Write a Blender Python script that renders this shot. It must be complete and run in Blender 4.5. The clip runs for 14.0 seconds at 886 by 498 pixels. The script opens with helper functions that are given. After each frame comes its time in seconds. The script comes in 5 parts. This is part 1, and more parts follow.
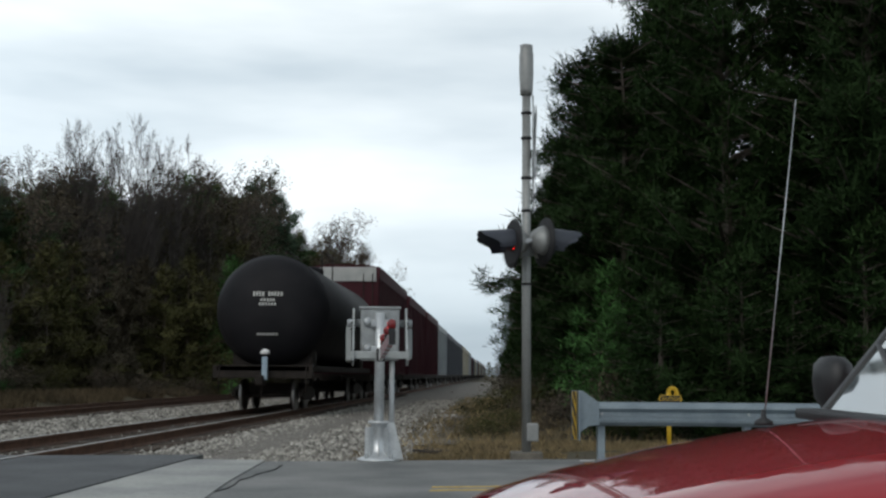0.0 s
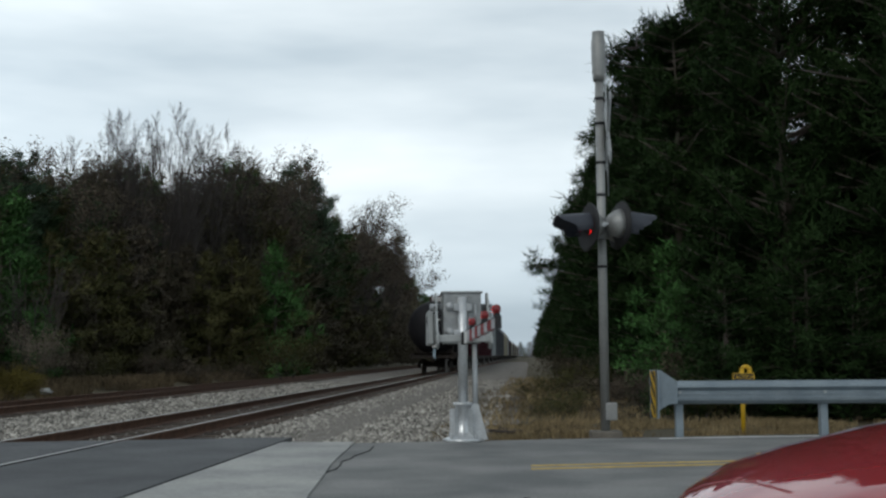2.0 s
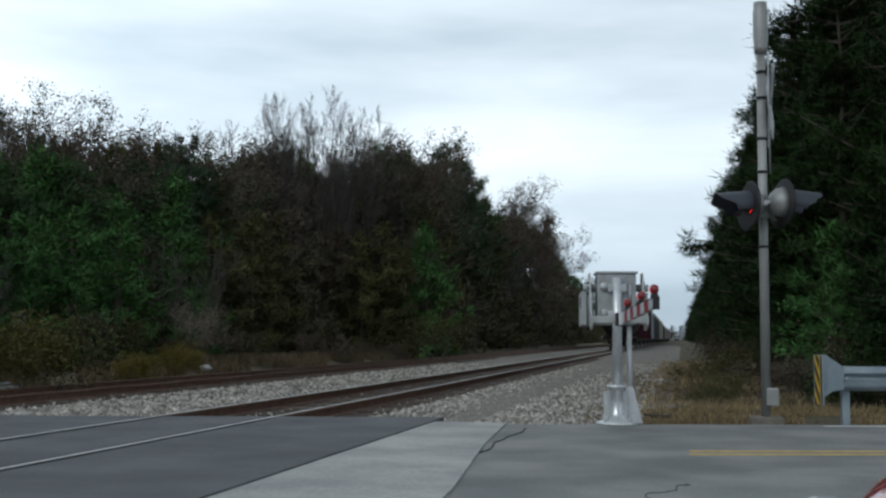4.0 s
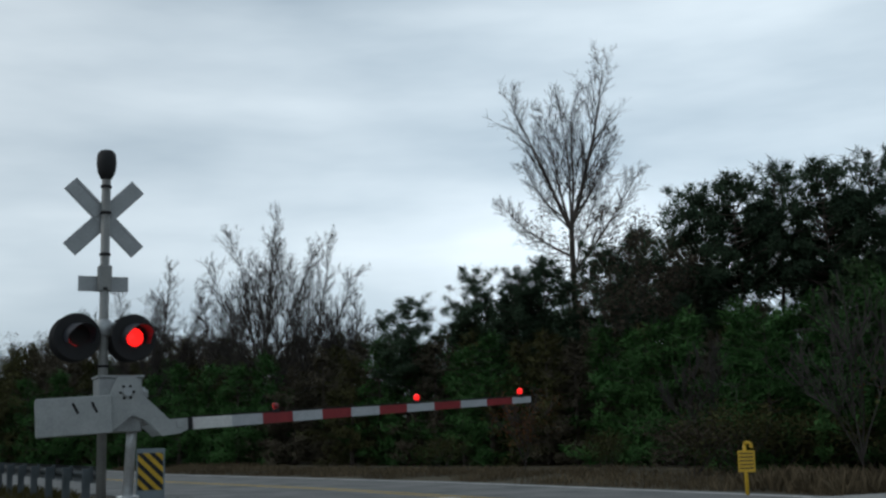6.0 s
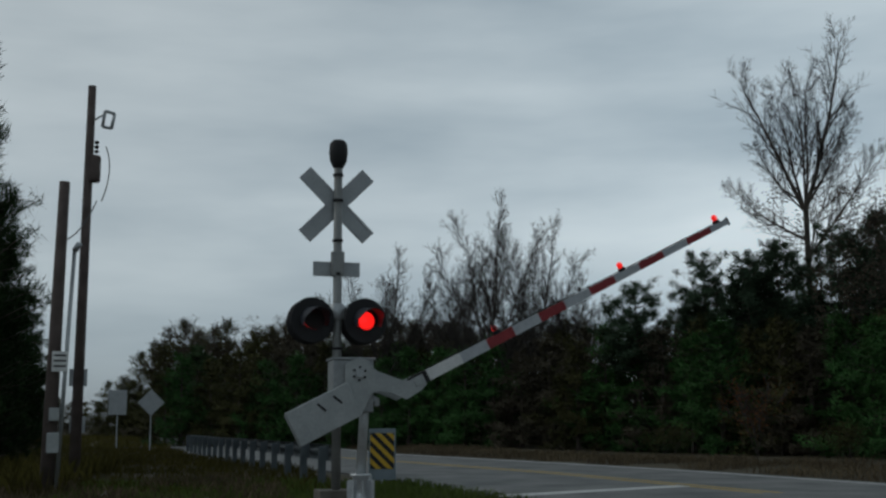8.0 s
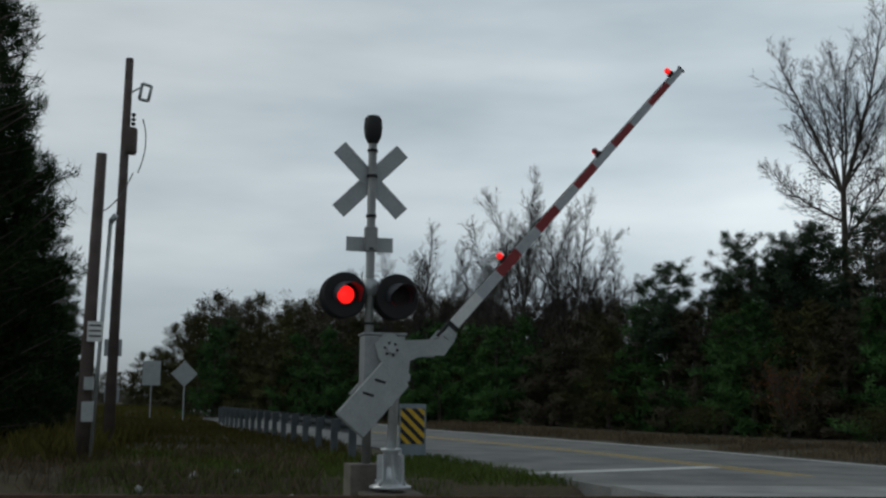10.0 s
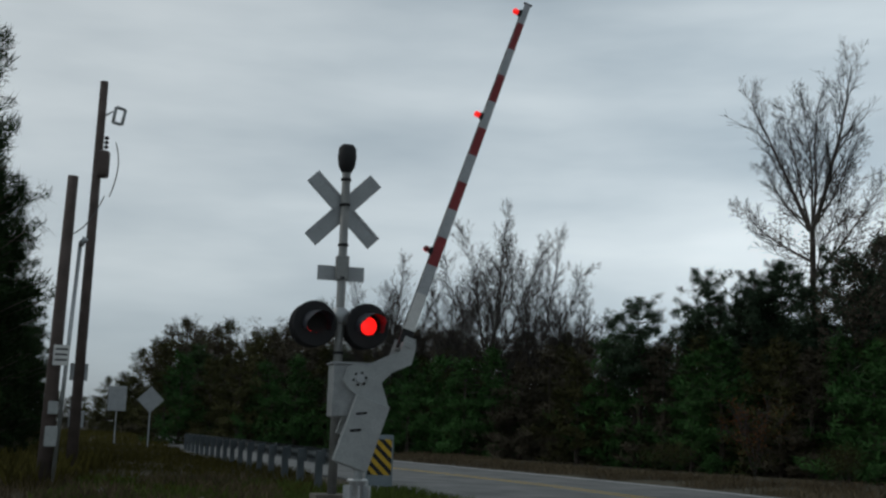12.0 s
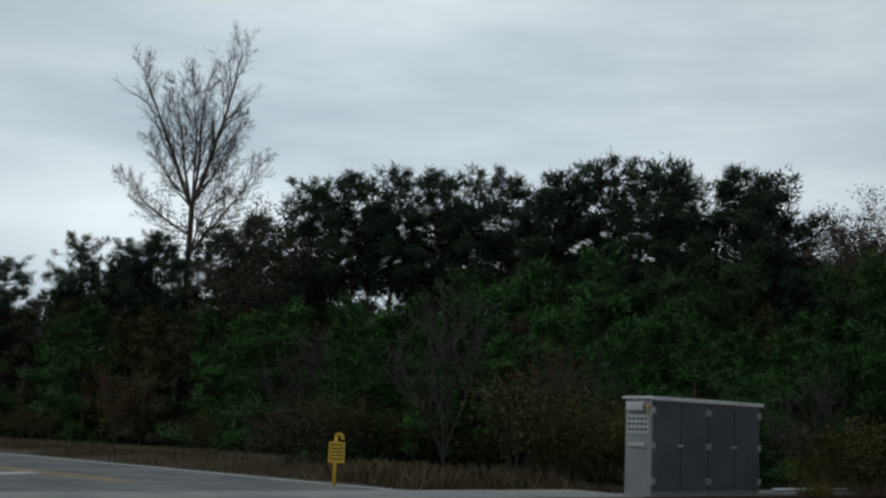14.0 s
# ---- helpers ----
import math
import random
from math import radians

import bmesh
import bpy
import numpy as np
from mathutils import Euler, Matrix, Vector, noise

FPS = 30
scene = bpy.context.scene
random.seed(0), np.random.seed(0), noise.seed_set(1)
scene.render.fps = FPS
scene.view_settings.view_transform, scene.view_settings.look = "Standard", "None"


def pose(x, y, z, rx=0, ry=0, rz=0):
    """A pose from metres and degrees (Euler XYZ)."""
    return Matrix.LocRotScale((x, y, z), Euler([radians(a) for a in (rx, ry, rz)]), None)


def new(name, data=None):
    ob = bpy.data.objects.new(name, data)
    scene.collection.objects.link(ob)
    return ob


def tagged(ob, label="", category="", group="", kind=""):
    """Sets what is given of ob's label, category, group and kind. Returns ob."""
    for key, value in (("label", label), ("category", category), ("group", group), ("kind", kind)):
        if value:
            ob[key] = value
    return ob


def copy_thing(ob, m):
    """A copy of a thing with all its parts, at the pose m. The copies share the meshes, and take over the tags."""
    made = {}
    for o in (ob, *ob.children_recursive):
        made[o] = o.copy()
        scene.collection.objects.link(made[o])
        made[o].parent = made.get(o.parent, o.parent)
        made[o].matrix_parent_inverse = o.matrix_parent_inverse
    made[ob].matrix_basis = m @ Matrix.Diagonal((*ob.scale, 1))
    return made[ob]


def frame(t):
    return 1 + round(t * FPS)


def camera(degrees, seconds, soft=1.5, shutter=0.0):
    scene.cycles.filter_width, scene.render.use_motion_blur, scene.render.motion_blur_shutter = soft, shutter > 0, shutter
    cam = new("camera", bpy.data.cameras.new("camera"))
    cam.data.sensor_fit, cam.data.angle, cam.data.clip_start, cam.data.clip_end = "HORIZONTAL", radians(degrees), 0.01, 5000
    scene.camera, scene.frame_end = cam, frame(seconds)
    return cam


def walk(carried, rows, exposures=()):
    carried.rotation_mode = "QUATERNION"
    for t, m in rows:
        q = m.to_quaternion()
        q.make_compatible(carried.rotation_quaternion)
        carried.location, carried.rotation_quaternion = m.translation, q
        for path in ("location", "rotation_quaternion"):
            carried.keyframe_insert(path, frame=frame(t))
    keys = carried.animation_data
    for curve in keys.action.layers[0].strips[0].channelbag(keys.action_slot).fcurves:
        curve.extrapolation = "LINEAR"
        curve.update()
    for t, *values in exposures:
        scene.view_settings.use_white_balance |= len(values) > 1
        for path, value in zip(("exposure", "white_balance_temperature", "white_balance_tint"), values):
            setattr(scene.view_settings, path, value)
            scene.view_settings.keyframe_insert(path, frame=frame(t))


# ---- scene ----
cam = camera(41.2, 14.0, soft=2.5)
EYE = 1.1
PATH = [
    (0, 0.35, 0.28, 1.09, 2.69, 6.10, -0.43), (0.5, 0.20, 0.05, 1.11, 0.21, 7.44, 0.60), (1, 0.07, -0.09, 1.12, 4.03, 7.32, 1.72),
    (1.5, -0.19, -0.16, 1.09, 2.08, 7.97, 1.09), (2, -0.30, -0.12, 1.11, 4.18, 5.18, 0.40), (2.2, -0.36, -0.10, 1.10, 5.50, 4.45, -0.35),
    (4.5, -0.37, 0.08, 1.09, 16.72, 4.40, 0.45), (5, -0.55, -0.19, 1.08, 39.30, 6.78, 2.60), (5.5, -0.58, -0.31, 1.09, 58.14, 7.80, 2.83),
    (6, 0.00, 0.00, 1.10, 69.90, 9.08, 1.60), (6.5, 0.00, 0.00, 1.10, 78.25, 11.72, 0.10), (7, 0.00, 0.00, 1.10, 80.75, 10.36, 1.22),
    (7.5, 0.00, 0.00, 1.10, 80.32, 8.14, 0.96), (8, 0.00, 0.00, 1.10, 80.73, 8.52, 0.31), (8.2, 0.00, 0.00, 1.10, 81.00, 8.27, 0.47),
    (10.5, 0.00, 0.00, 1.10, 82.15, 7.22, -1.06), (11, 0.00, 0.00, 1.10, 80.89, 7.35, -1.54), (11.5, 0.00, 0.00, 1.10, 81.10, 8.47, -2.20),
    (12, 0.00, 0.00, 1.10, 80.65, 8.92, -1.86), (12.5, 0.00, 0.00, 1.10, 80.77, 8.58, -1.56), (13, 0.00, 0.00, 1.10, 81.02, 8.18, -1.83),
    (13.5, 0.00, 0.00, 1.10, 70.13, 10.40, -1.80), (14, 0.00, 0.00, 1.10, 50.68, 8.50, -2.30)]
EXPOSURES = [(0.0, 0.55, 6600, 10), (2.0, 0.42, 6500, 9), (4.5, 0.6, 6250, 9), (5.0, 1.0, 6350, 10), (5.5, 0.57, 6180, 9), (6.0, -0.1, 6200, 8),
             (6.5, -0.68, 6150, 5), (7.0, -0.9, 6150, 5), (8.0, -0.65, 6250, 6), (10.5, -0.36, 6450, 8), (12.0, -0.4, 6400, 8), (13.0, -0.45, 6400, 8), (14.0, -0.3, 6450, 8)]
walk(cam, [(t, pose(x, y, z, 90 + p, r, w)) for t, x, y, z, w, p, r in PATH], EXPOSURES)

# ---- world and light: a closed grey sky with a weak, wide sun behind it ----
SUN_EL, SUN_ROT = radians(38), radians(250)
world = bpy.data.worlds.new("overcast_sky")
scene.world = world
world.use_nodes = True
wn, wl = world.node_tree.nodes, world.node_tree.links
wn.clear()
w_out, w_bg = wn.new("ShaderNodeOutputWorld"), wn.new("ShaderNodeBackground")
w_sky = wn.new("ShaderNodeTexSky")
w_sky.sky_type, w_sky.sun_disc, w_sky.sun_elevation, w_sky.sun_rotation = "NISHITA", False, SUN_EL, SUN_ROT
w_co, w_map = wn.new("ShaderNodeTexCoord"), wn.new("ShaderNodeMapping")
w_map.inputs["Scale"].default_value = (1.0, 1.0, 4.5)
w_n = wn.new("ShaderNodeTexNoise")
w_n.inputs["Scale"].default_value, w_n.inputs["Detail"].default_value, w_n.inputs["Roughness"].default_value = 1.9, 5, 0.5
w_r = wn.new("ShaderNodeValToRGB")
w_r.color_ramp.elements[0].position, w_r.color_ramp.elements[0].color = 0.3, (4.3, 5.15, 5.8, 1)
w_r.color_ramp.elements[1].position, w_r.color_ramp.elements[1].color = 0.72, (9.2, 9.9, 10.2, 1)
# the clouds are darker overhead than low down
w_sep, w_el = wn.new("ShaderNodeSeparateXYZ"), wn.new("ShaderNodeValToRGB")
w_el.color_ramp.interpolation = "EASE"
w_el.color_ramp.elements[0].position, w_el.color_ramp.elements[0].color = 0.0, (0.52, 0.57, 0.62, 1)
w_el.color_ramp.elements[1].position, w_el.color_ramp.elements[1].color = 1.0, (0.46, 0.47, 0.48, 1)
for p, c in ((0.06, (0.72, 0.76, 0.80, 1)), (0.15, (1.0, 1.0, 1.0, 1)), (0.3, (0.93, 0.93, 0.93, 1)), (0.5, (0.66, 0.67, 0.68, 1))):
    w_el.color_ramp.elements.new(p).color = c
w_mul = wn.new("ShaderNodeMixRGB")
w_mul.blend_type = "MULTIPLY"
w_mul.inputs[0].default_value = 1.0
wl.new(w_co.outputs["Generated"], w_sep.inputs[0])
wl.new(w_sep.outputs["Z"], w_el.inputs[0])
w_mix = wn.new("ShaderNodeMixRGB")
w_mix.inputs[0].default_value = 0.93
wl.new(w_co.outputs["Generated"], w_map.inputs[0])
wl.new(w_map.outputs[0], w_n.inputs["Vector"])
wl.new(w_n.outputs["Fac"], w_r.inputs[0])
wl.new(w_sky.outputs[0], w_mix.inputs[1])
wl.new(w_r.outputs[0], w_mul.inputs[1])
wl.new(w_el.outputs[0], w_mul.inputs[2])
# one brighter part of the cloud in the north-west
w_dot, w_pow, w_gain = wn.new("ShaderNodeVectorMath"), wn.new("ShaderNodeMath"), wn.new("ShaderNodeMath")
w_dot.operation, w_pow.operation, w_gain.operation = "DOT_PRODUCT", "POWER", "MULTIPLY_ADD"
w_dot.inputs[1].default_value = (-0.80, 0.56, 0.2)
w_pow.inputs[1].default_value, w_pow.use_clamp = 8.0, True
w_gain.inputs[1].default_value, w_gain.inputs[2].default_value = 0.45, 0.9
w_patch = wn.new("ShaderNodeVectorMath")
w_patch.operation = "SCALE"
w_max = wn.new("ShaderNodeMath")
w_max.operation = "MAXIMUM"
w_max.inputs[1].default_value = 0.0
wl.new(w_co.outputs["Generated"], w_dot.inputs[0])
wl.new(w_dot.outputs["Value"], w_max.inputs[0])
wl.new(w_max.outputs[0], w_pow.inputs[0])
wl.new(w_pow.outputs[0], w_gain.inputs[0])
wl.new(w_mul.outputs[0], w_patch.inputs[0])
wl.new(w_gain.outputs[0], w_patch.inputs["Scale"])
wl.new(w_patch.outputs["Vector"], w_mix.inputs[2])
wl.new(w_mix.outputs[0], w_bg.inputs[0])
wl.new(w_bg.outputs[0], w_out.inputs[0])
w_bg.inputs[1].default_value = 0.1
sun = new("sun", bpy.data.lights.new("sun", "SUN"))
sun.data.energy, sun.data.angle, sun.data.color = 0.5, radians(25), (1.0, 0.96, 0.9)
sun.matrix_world = pose(0, 0, 30, 52, 0, -20)


# ---- materials ----
def mat(name, base, other=None, rough=0.8, metal=0.0, scale=3.0, bump=0.2, fine=40.0, spread=0.12, glow=None,
        coat=0.0, per_object=0.0, island=0.0, contrast=0.25):
    """A surface with stains at one scale and grain at a finer one; per_object and island vary it from piece to piece."""
    m = bpy.data.materials.new(name)
    m.use_nodes = True
    n, l = m.node_tree.nodes, m.node_tree.links
    b = n["Principled BSDF"]
    b.inputs["Roughness"].default_value, b.inputs["Metallic"].default_value = rough, metal
    b.inputs["Coat Weight"].default_value = coat
    co = n.new("ShaderNodeTexCoord")
    big, small = n.new("ShaderNodeTexNoise"), n.new("ShaderNodeTexNoise")
    big.inputs["Scale"].default_value, big.inputs["Detail"].default_value = scale, 6
    small.inputs["Scale"].default_value, small.inputs["Detail"].default_value = fine, 3
    l.new(co.outputs["Object"], big.inputs["Vector"])
    l.new(co.outputs["Object"], small.inputs["Vector"])
    ramp = n.new("ShaderNodeValToRGB")
    ramp.color_ramp.elements[0].position, ramp.color_ramp.elements[1].position = 0.5 - contrast, 0.5 + contrast
    ramp.color_ramp.elements[0].color = (*base, 1)
    ramp.color_ramp.elements[1].color = (*(other or [min(1, c * 1.35) for c in base]), 1)
    l.new(big.outputs["Fac"], ramp.inputs[0])
    hsv = n.new("ShaderNodeHueSaturation")
    l.new(ramp.outputs[0], hsv.inputs["Color"])
    val = n.new("ShaderNodeMapRange")
    val.inputs[1].default_value, val.inputs[2].default_value = 0.25, 0.75
    val.inputs[3].default_value, val.inputs[4].default_value = 1 - spread, 1 + spread
    l.new(small.outputs["Fac"], val.inputs[0])
    last = val.outputs[0]
    for amount, node, out in ((per_object, "ShaderNodeObjectInfo", "Random"), (island, "ShaderNodeNewGeometry", "Random Per Island")):
        if amount:
            src, mr, mul = n.new(node), n.new("ShaderNodeMapRange"), n.new("ShaderNodeMath")
            mr.inputs[3].default_value, mr.inputs[4].default_value = 1 - amount, 1 + amount
            mul.operation = "MULTIPLY"
            l.new(src.outputs[out], mr.inputs[0])
            l.new(last, mul.inputs[0])
            l.new(mr.outputs[0], mul.inputs[1])
            last = mul.outputs[0]
    l.new(last, hsv.inputs["Value"])
    l.new(hsv.outputs[0], b.inputs["Base Color"])
    if bump:
        bu = n.new("ShaderNodeBump")
        bu.inputs["Strength"].default_value, bu.inputs["Distance"].default_value = bump, 0.02
        l.new(small.outputs["Fac"], bu.inputs["Height"])
        l.new(bu.outputs[0], b.inputs["Normal"])
    if glow:
        b.inputs["Emission Color"].default_value = (*glow[:3], 1)
        b.inputs["Emission Strength"].default_value = glow[3]
    return m


def leafy(name, base, other, island=0.45):
    m = mat(name, base, other, rough=0.75, bump=0, scale=0.35, fine=6, spread=0.15, island=island, per_object=0.15)
    b = m.node_tree.nodes["Principled BSDF"]
    b.inputs["Specular IOR Level"].default_value = 0.04
    b.inputs["Subsurface Weight"].default_value = 0.0
    return m


M_asphalt = mat("asphalt", (0.06, 0.064, 0.068), (0.10, 0.104, 0.108), 0.85, scale=0.9, fine=45, bump=0.4, spread=0.2, contrast=0.16)
M_asphalt_old = mat("worn_asphalt", (0.13, 0.135, 0.135), (0.23, 0.23, 0.222), 0.88, scale=0.8, fine=35, bump=0.45, spread=0.22, contrast=0.15)
M_concrete = mat("concrete", (0.25, 0.255, 0.25), (0.38, 0.38, 0.36), 0.85, scale=1.1, fine=30, spread=0.2, bump=0.4, contrast=0.16)
M_ground = mat("dry_grass_soil", (0.042, 0.036, 0.018), (0.095, 0.075, 0.04), 0.95, scale=0.4, fine=18, bump=0.5, spread=0.3)
M_ballast = mat("ballast_bed", (0.09, 0.078, 0.062), (0.23, 0.21, 0.185), 0.9, scale=5, fine=22, bump=0.8, spread=0.35)
M_stone = mat("ballast_stone", (0.12, 0.11, 0.095), (0.40, 0.38, 0.34), 0.9, scale=4, fine=25, island=0.65)
M_rail = mat("rusty_rail", (0.075, 0.038, 0.024), (0.15, 0.08, 0.05), 0.75, metal=0.2, scale=6)
M_railtop = mat("polished_rail_head", (0.40, 0.40, 0.39), (0.55, 0.55, 0.54), 0.45, metal=0.5, scale=5, bump=0.05)
M_tie = mat("creosoted_tie", (0.035, 0.026, 0.02), (0.08, 0.06, 0.045), 0.9, scale=4, per_object=0.3)
M_yellow_line = mat("yellow_road_paint", (0.42, 0.28, 0.05), (0.55, 0.38, 0.09), 0.7, scale=8, contrast=0.1)
M_white_line = mat("white_road_paint", (0.5, 0.5, 0.48), (0.68, 0.68, 0.66), 0.7, scale=6)
M_galv = mat("galvanised_steel", (0.34, 0.36, 0.37), (0.46, 0.48, 0.49), 0.45, metal=0.55, scale=6, bump=0.08)
M_alum = mat("bright_aluminium", (0.50, 0.52, 0.53), (0.66, 0.68, 0.69), 0.35, metal=0.6, scale=5, bump=0.05)
M_rail_guard = mat("guardrail_steel", (0.17, 0.21, 0.24), (0.27, 0.32, 0.35), 0.5, metal=0.4, scale=3, bump=0.1)
M_black = mat("black_paint", (0.008, 0.008, 0.009), (0.016, 0.016, 0.018), 0.7, bump=0.05)
M_white = mat("white_paint", (0.62, 0.62, 0.60), (0.78, 0.78, 0.76), 0.55, scale=5, bump=0.05)
M_grey_arm = mat("grey_reflective_sheet", (0.36, 0.38, 0.40), (0.48, 0.50, 0.52), 0.5, scale=8, bump=0.03)
M_red_arm = mat("red_reflective_sheet", (0.20, 0.012, 0.016), (0.28, 0.02, 0.024), 0.45, scale=8, bump=0.03)
M_glow = mat("lit_red_lens", (0.5, 0.01, 0.01), rough=0.3, bump=0, glow=(1.0, 0.012, 0.01, 1.7))
M_dark_lens = mat("unlit_red_lens", (0.006, 0.003, 0.003), rough=0.6, bump=0)
M_yellow = mat("yellow_paint", (0.55, 0.33, 0.01), (0.68, 0.43, 0.03), 0.5, scale=6, bump=0.05)
M_sign_back = mat("bare_sign_back", (0.32, 0.34, 0.35), (0.42, 0.44, 0.45), 0.5, metal=0.35, scale=4, bump=0.03)
M_pole = mat("weathered_wood_pole", (0.06, 0.045, 0.04), (0.13, 0.10, 0.09), 0.9, scale=3, fine=30, bump=0.5)
M_bark = mat("bark", (0.05, 0.04, 0.033), (0.11, 0.09, 0.075), 0.95, scale=3, fine=20, bump=0.6)
M_bark_pale = mat("pale_bark", (0.030, 0.025, 0.022), (0.07, 0.06, 0.053), 0.95, scale=3, fine=20, bump=0.4)
M_pine = leafy("pine_needles", (0.029, 0.054, 0.022), (0.064, 0.108, 0.045))
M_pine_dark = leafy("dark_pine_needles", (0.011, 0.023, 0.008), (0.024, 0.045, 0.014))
M_pine_young = leafy("young_pine_needles", (0.034, 0.085, 0.025), (0.075, 0.16, 0.05))
M_pine_tall = leafy("tall_pine_needles", (0.026, 0.044, 0.028), (0.062, 0.094, 0.055))
M_yellow_leaf = leafy("yellowing_leaves", (0.085, 0.072, 0.018), (0.16, 0.135, 0.04))
M_brown_leaf = leafy("brown_leaves", (0.058, 0.048, 0.036), (0.11, 0.09, 0.068))
M_olive = leafy("olive_leaves", (0.043, 0.046, 0.018), (0.092, 0.086, 0.036))
M_twig = mat("twig_bark", (0.034, 0.029, 0.026), (0.07, 0.06, 0.054), 0.95, scale=2, bump=0)
M_dry = leafy("dry_grass", (0.19, 0.145, 0.08), (0.37, 0.285, 0.16))
M_green_grass = leafy("green_grass", (0.06, 0.095, 0.02), (0.12, 0.16, 0.04))


# ---- mesh helpers ----
def mesh_of(bm, material, name):
    me = bpy.data.meshes.new(name)
    bm.to_mesh(me)
    bm.free()
    for m in material if isinstance(material, (list, tuple)) else (material,):
        me.materials.append(m)
    return me


def part(name, bm, material, parent=None, label="", m=None):
    ob = new(name, mesh_of(bm, material, name))
    if parent is not None:
        ob.parent = parent
    if m is not None:
        ob.matrix_basis = m
    return tagged(ob, label)


def thing(name, label, category, m=None, group="", kind=""):
    ob = new(name)
    if m is not None:
        ob.matrix_basis = m
    return tagged(ob, label, category, group, kind)


def box(size, at=(0, 0, 0), bevel=0.0, bm=None, m=None, index=0):
    bm = bm or bmesh.new()
    out = bmesh.ops.create_cube(bm, size=1.0)["verts"]
    t = Matrix.Translation(at) @ (m or Matrix()) @ Matrix.Diagonal((*size, 1))
    bmesh.ops.transform(bm, matrix=t, verts=out)
    faces = {f for v in out for f in v.link_faces}
    for f in faces:
        f.material_index = index
    if bevel:
        edges = list({e for v in out for e in v.link_edges})
        bmesh.ops.bevel(bm, geom=edges, offset=bevel, segments=2, affect="EDGES", profile=0.6)
    return bm


def tube(a, b, r0, r1=None, sides=12, bm=None, caps=True, index=0, smooth=True):
    bm = bm or bmesh.new()
    a, b = Vector(a), Vector(b)
    q = (b - a).to_track_quat("Z", "Y")
    r1 = r0 if r1 is None else r1
    rings = []
    for p, r in ((a, r0), (b, r1)):
        rings.append([bm.verts.new(p + q @ Vector((r * math.cos(6.2832 * i / sides), r * math.sin(6.2832 * i / sides), 0))) for i in range(sides)])
    for i in range(sides):
        j = (i + 1) % sides
        f = bm.faces.new((rings[0][i], rings[0][j], rings[1][j], rings[1][i]))
        f.smooth, f.material_index = smooth, index
    if caps:
        for ring in (rings[0][::-1], rings[1]):
            bm.faces.new(ring).material_index = index
    return bm


def lathe(profile, sides=24, bm=None, m=None, index=0):
    """A turned body round its z axis from (radius, height) pairs."""
    bm = bm or bmesh.new()
    m = m or Matrix()
    rings = [[bm.verts.new(m @ Vector((r * math.cos(6.2832 * i / sides), r * math.sin(6.2832 * i / sides), z))) for i in range(sides)] for r, z in profile]
    for lo, hi in zip(rings, rings[1:]):
        for i in range(sides):
            j = (i + 1) % sides
            f = bm.faces.new((lo[i], lo[j], hi[j], hi[i]))
            f.smooth, f.material_index = True, index
    for ring, r in ((rings[0][::-1], profile[0][0]), (rings[-1], profile[-1][0])):
        if r > 1e-3:
            bm.faces.new(ring).material_index = index
    return bm


def prism(outline, y0, y1, bm=None, m=None, index=0):
    """An outline in x and z, drawn out along y."""
    bm = bm or bmesh.new()
    m = m or Matrix()
    lo = [bm.verts.new(m @ Vector((x, y0, z))) for x, z in outline]
    hi = [bm.verts.new(m @ Vector((x, y1, z))) for x, z in outline]
    k = len(outline)
    fs = [bm.faces.new(lo), bm.faces.new(hi[::-1])]
    fs += [bm.faces.new((lo[i], hi[i], hi[(i + 1) % k], lo[(i + 1) % k])) for i in range(k)]
    for f in fs:
        f.material_index = index
    bmesh.ops.recalc_face_normals(bm, faces=fs)
    return bm


def sheet(outline, z0, z1):
    """A flat slab over an outline in x and y, from z0 to z1."""
    bm = bmesh.new()
    lo, hi = [bm.verts.new((x, y, z0)) for x, y in outline], [bm.verts.new((x, y, z1)) for x, y in outline]
    k = len(outline)
    fs = [bm.faces.new(lo), bm.faces.new(hi)] + [bm.faces.new((lo[i], lo[(i + 1) % k], hi[(i + 1) % k], hi[i])) for i in range(k)]
    bmesh.ops.recalc_face_normals(bm, faces=fs)
    return bm


def raw(name, verts, faces, material, parent=None, label=""):
    me = bpy.data.meshes.new(name)
    me.from_pydata(verts, [], faces)
    me.materials.append(material)
    ob = new(name, me)
    if parent is not None:
        ob.parent = parent
    return tagged(ob, label)


# ---- ground, road, tracks ----
TRACK_1, TRACK_2, RAIL_Z, HALF_GAUGE = -6.42, -12.7, 0.04, 0.76
ROAD = [(60, 17.5), (30, 15), (12, 13.6), (4, 12.8), (1.2, 12.15), (-0.4, 11.75), (-3, 11.1), (-7, 10.2), (-12, 9.2), (-19, 8.2), (-27, 7.0), (-36, 4.9), (-46, 2.3), (-75, -0.8), (-125, -6.0), (-227, -20), (-300, -34)]
HALF_ROAD = 3.75


def road_at(x):
    for (x1, y1), (x0, y0) in zip(ROAD, ROAD[1:]):
        if x0 <= x <= x1:
            return y0 + (y1 - y0) * (x - x0) / (x1 - x0), (y1 - y0) / (x1 - x0)
    return ROAD[-1][1], 0.28


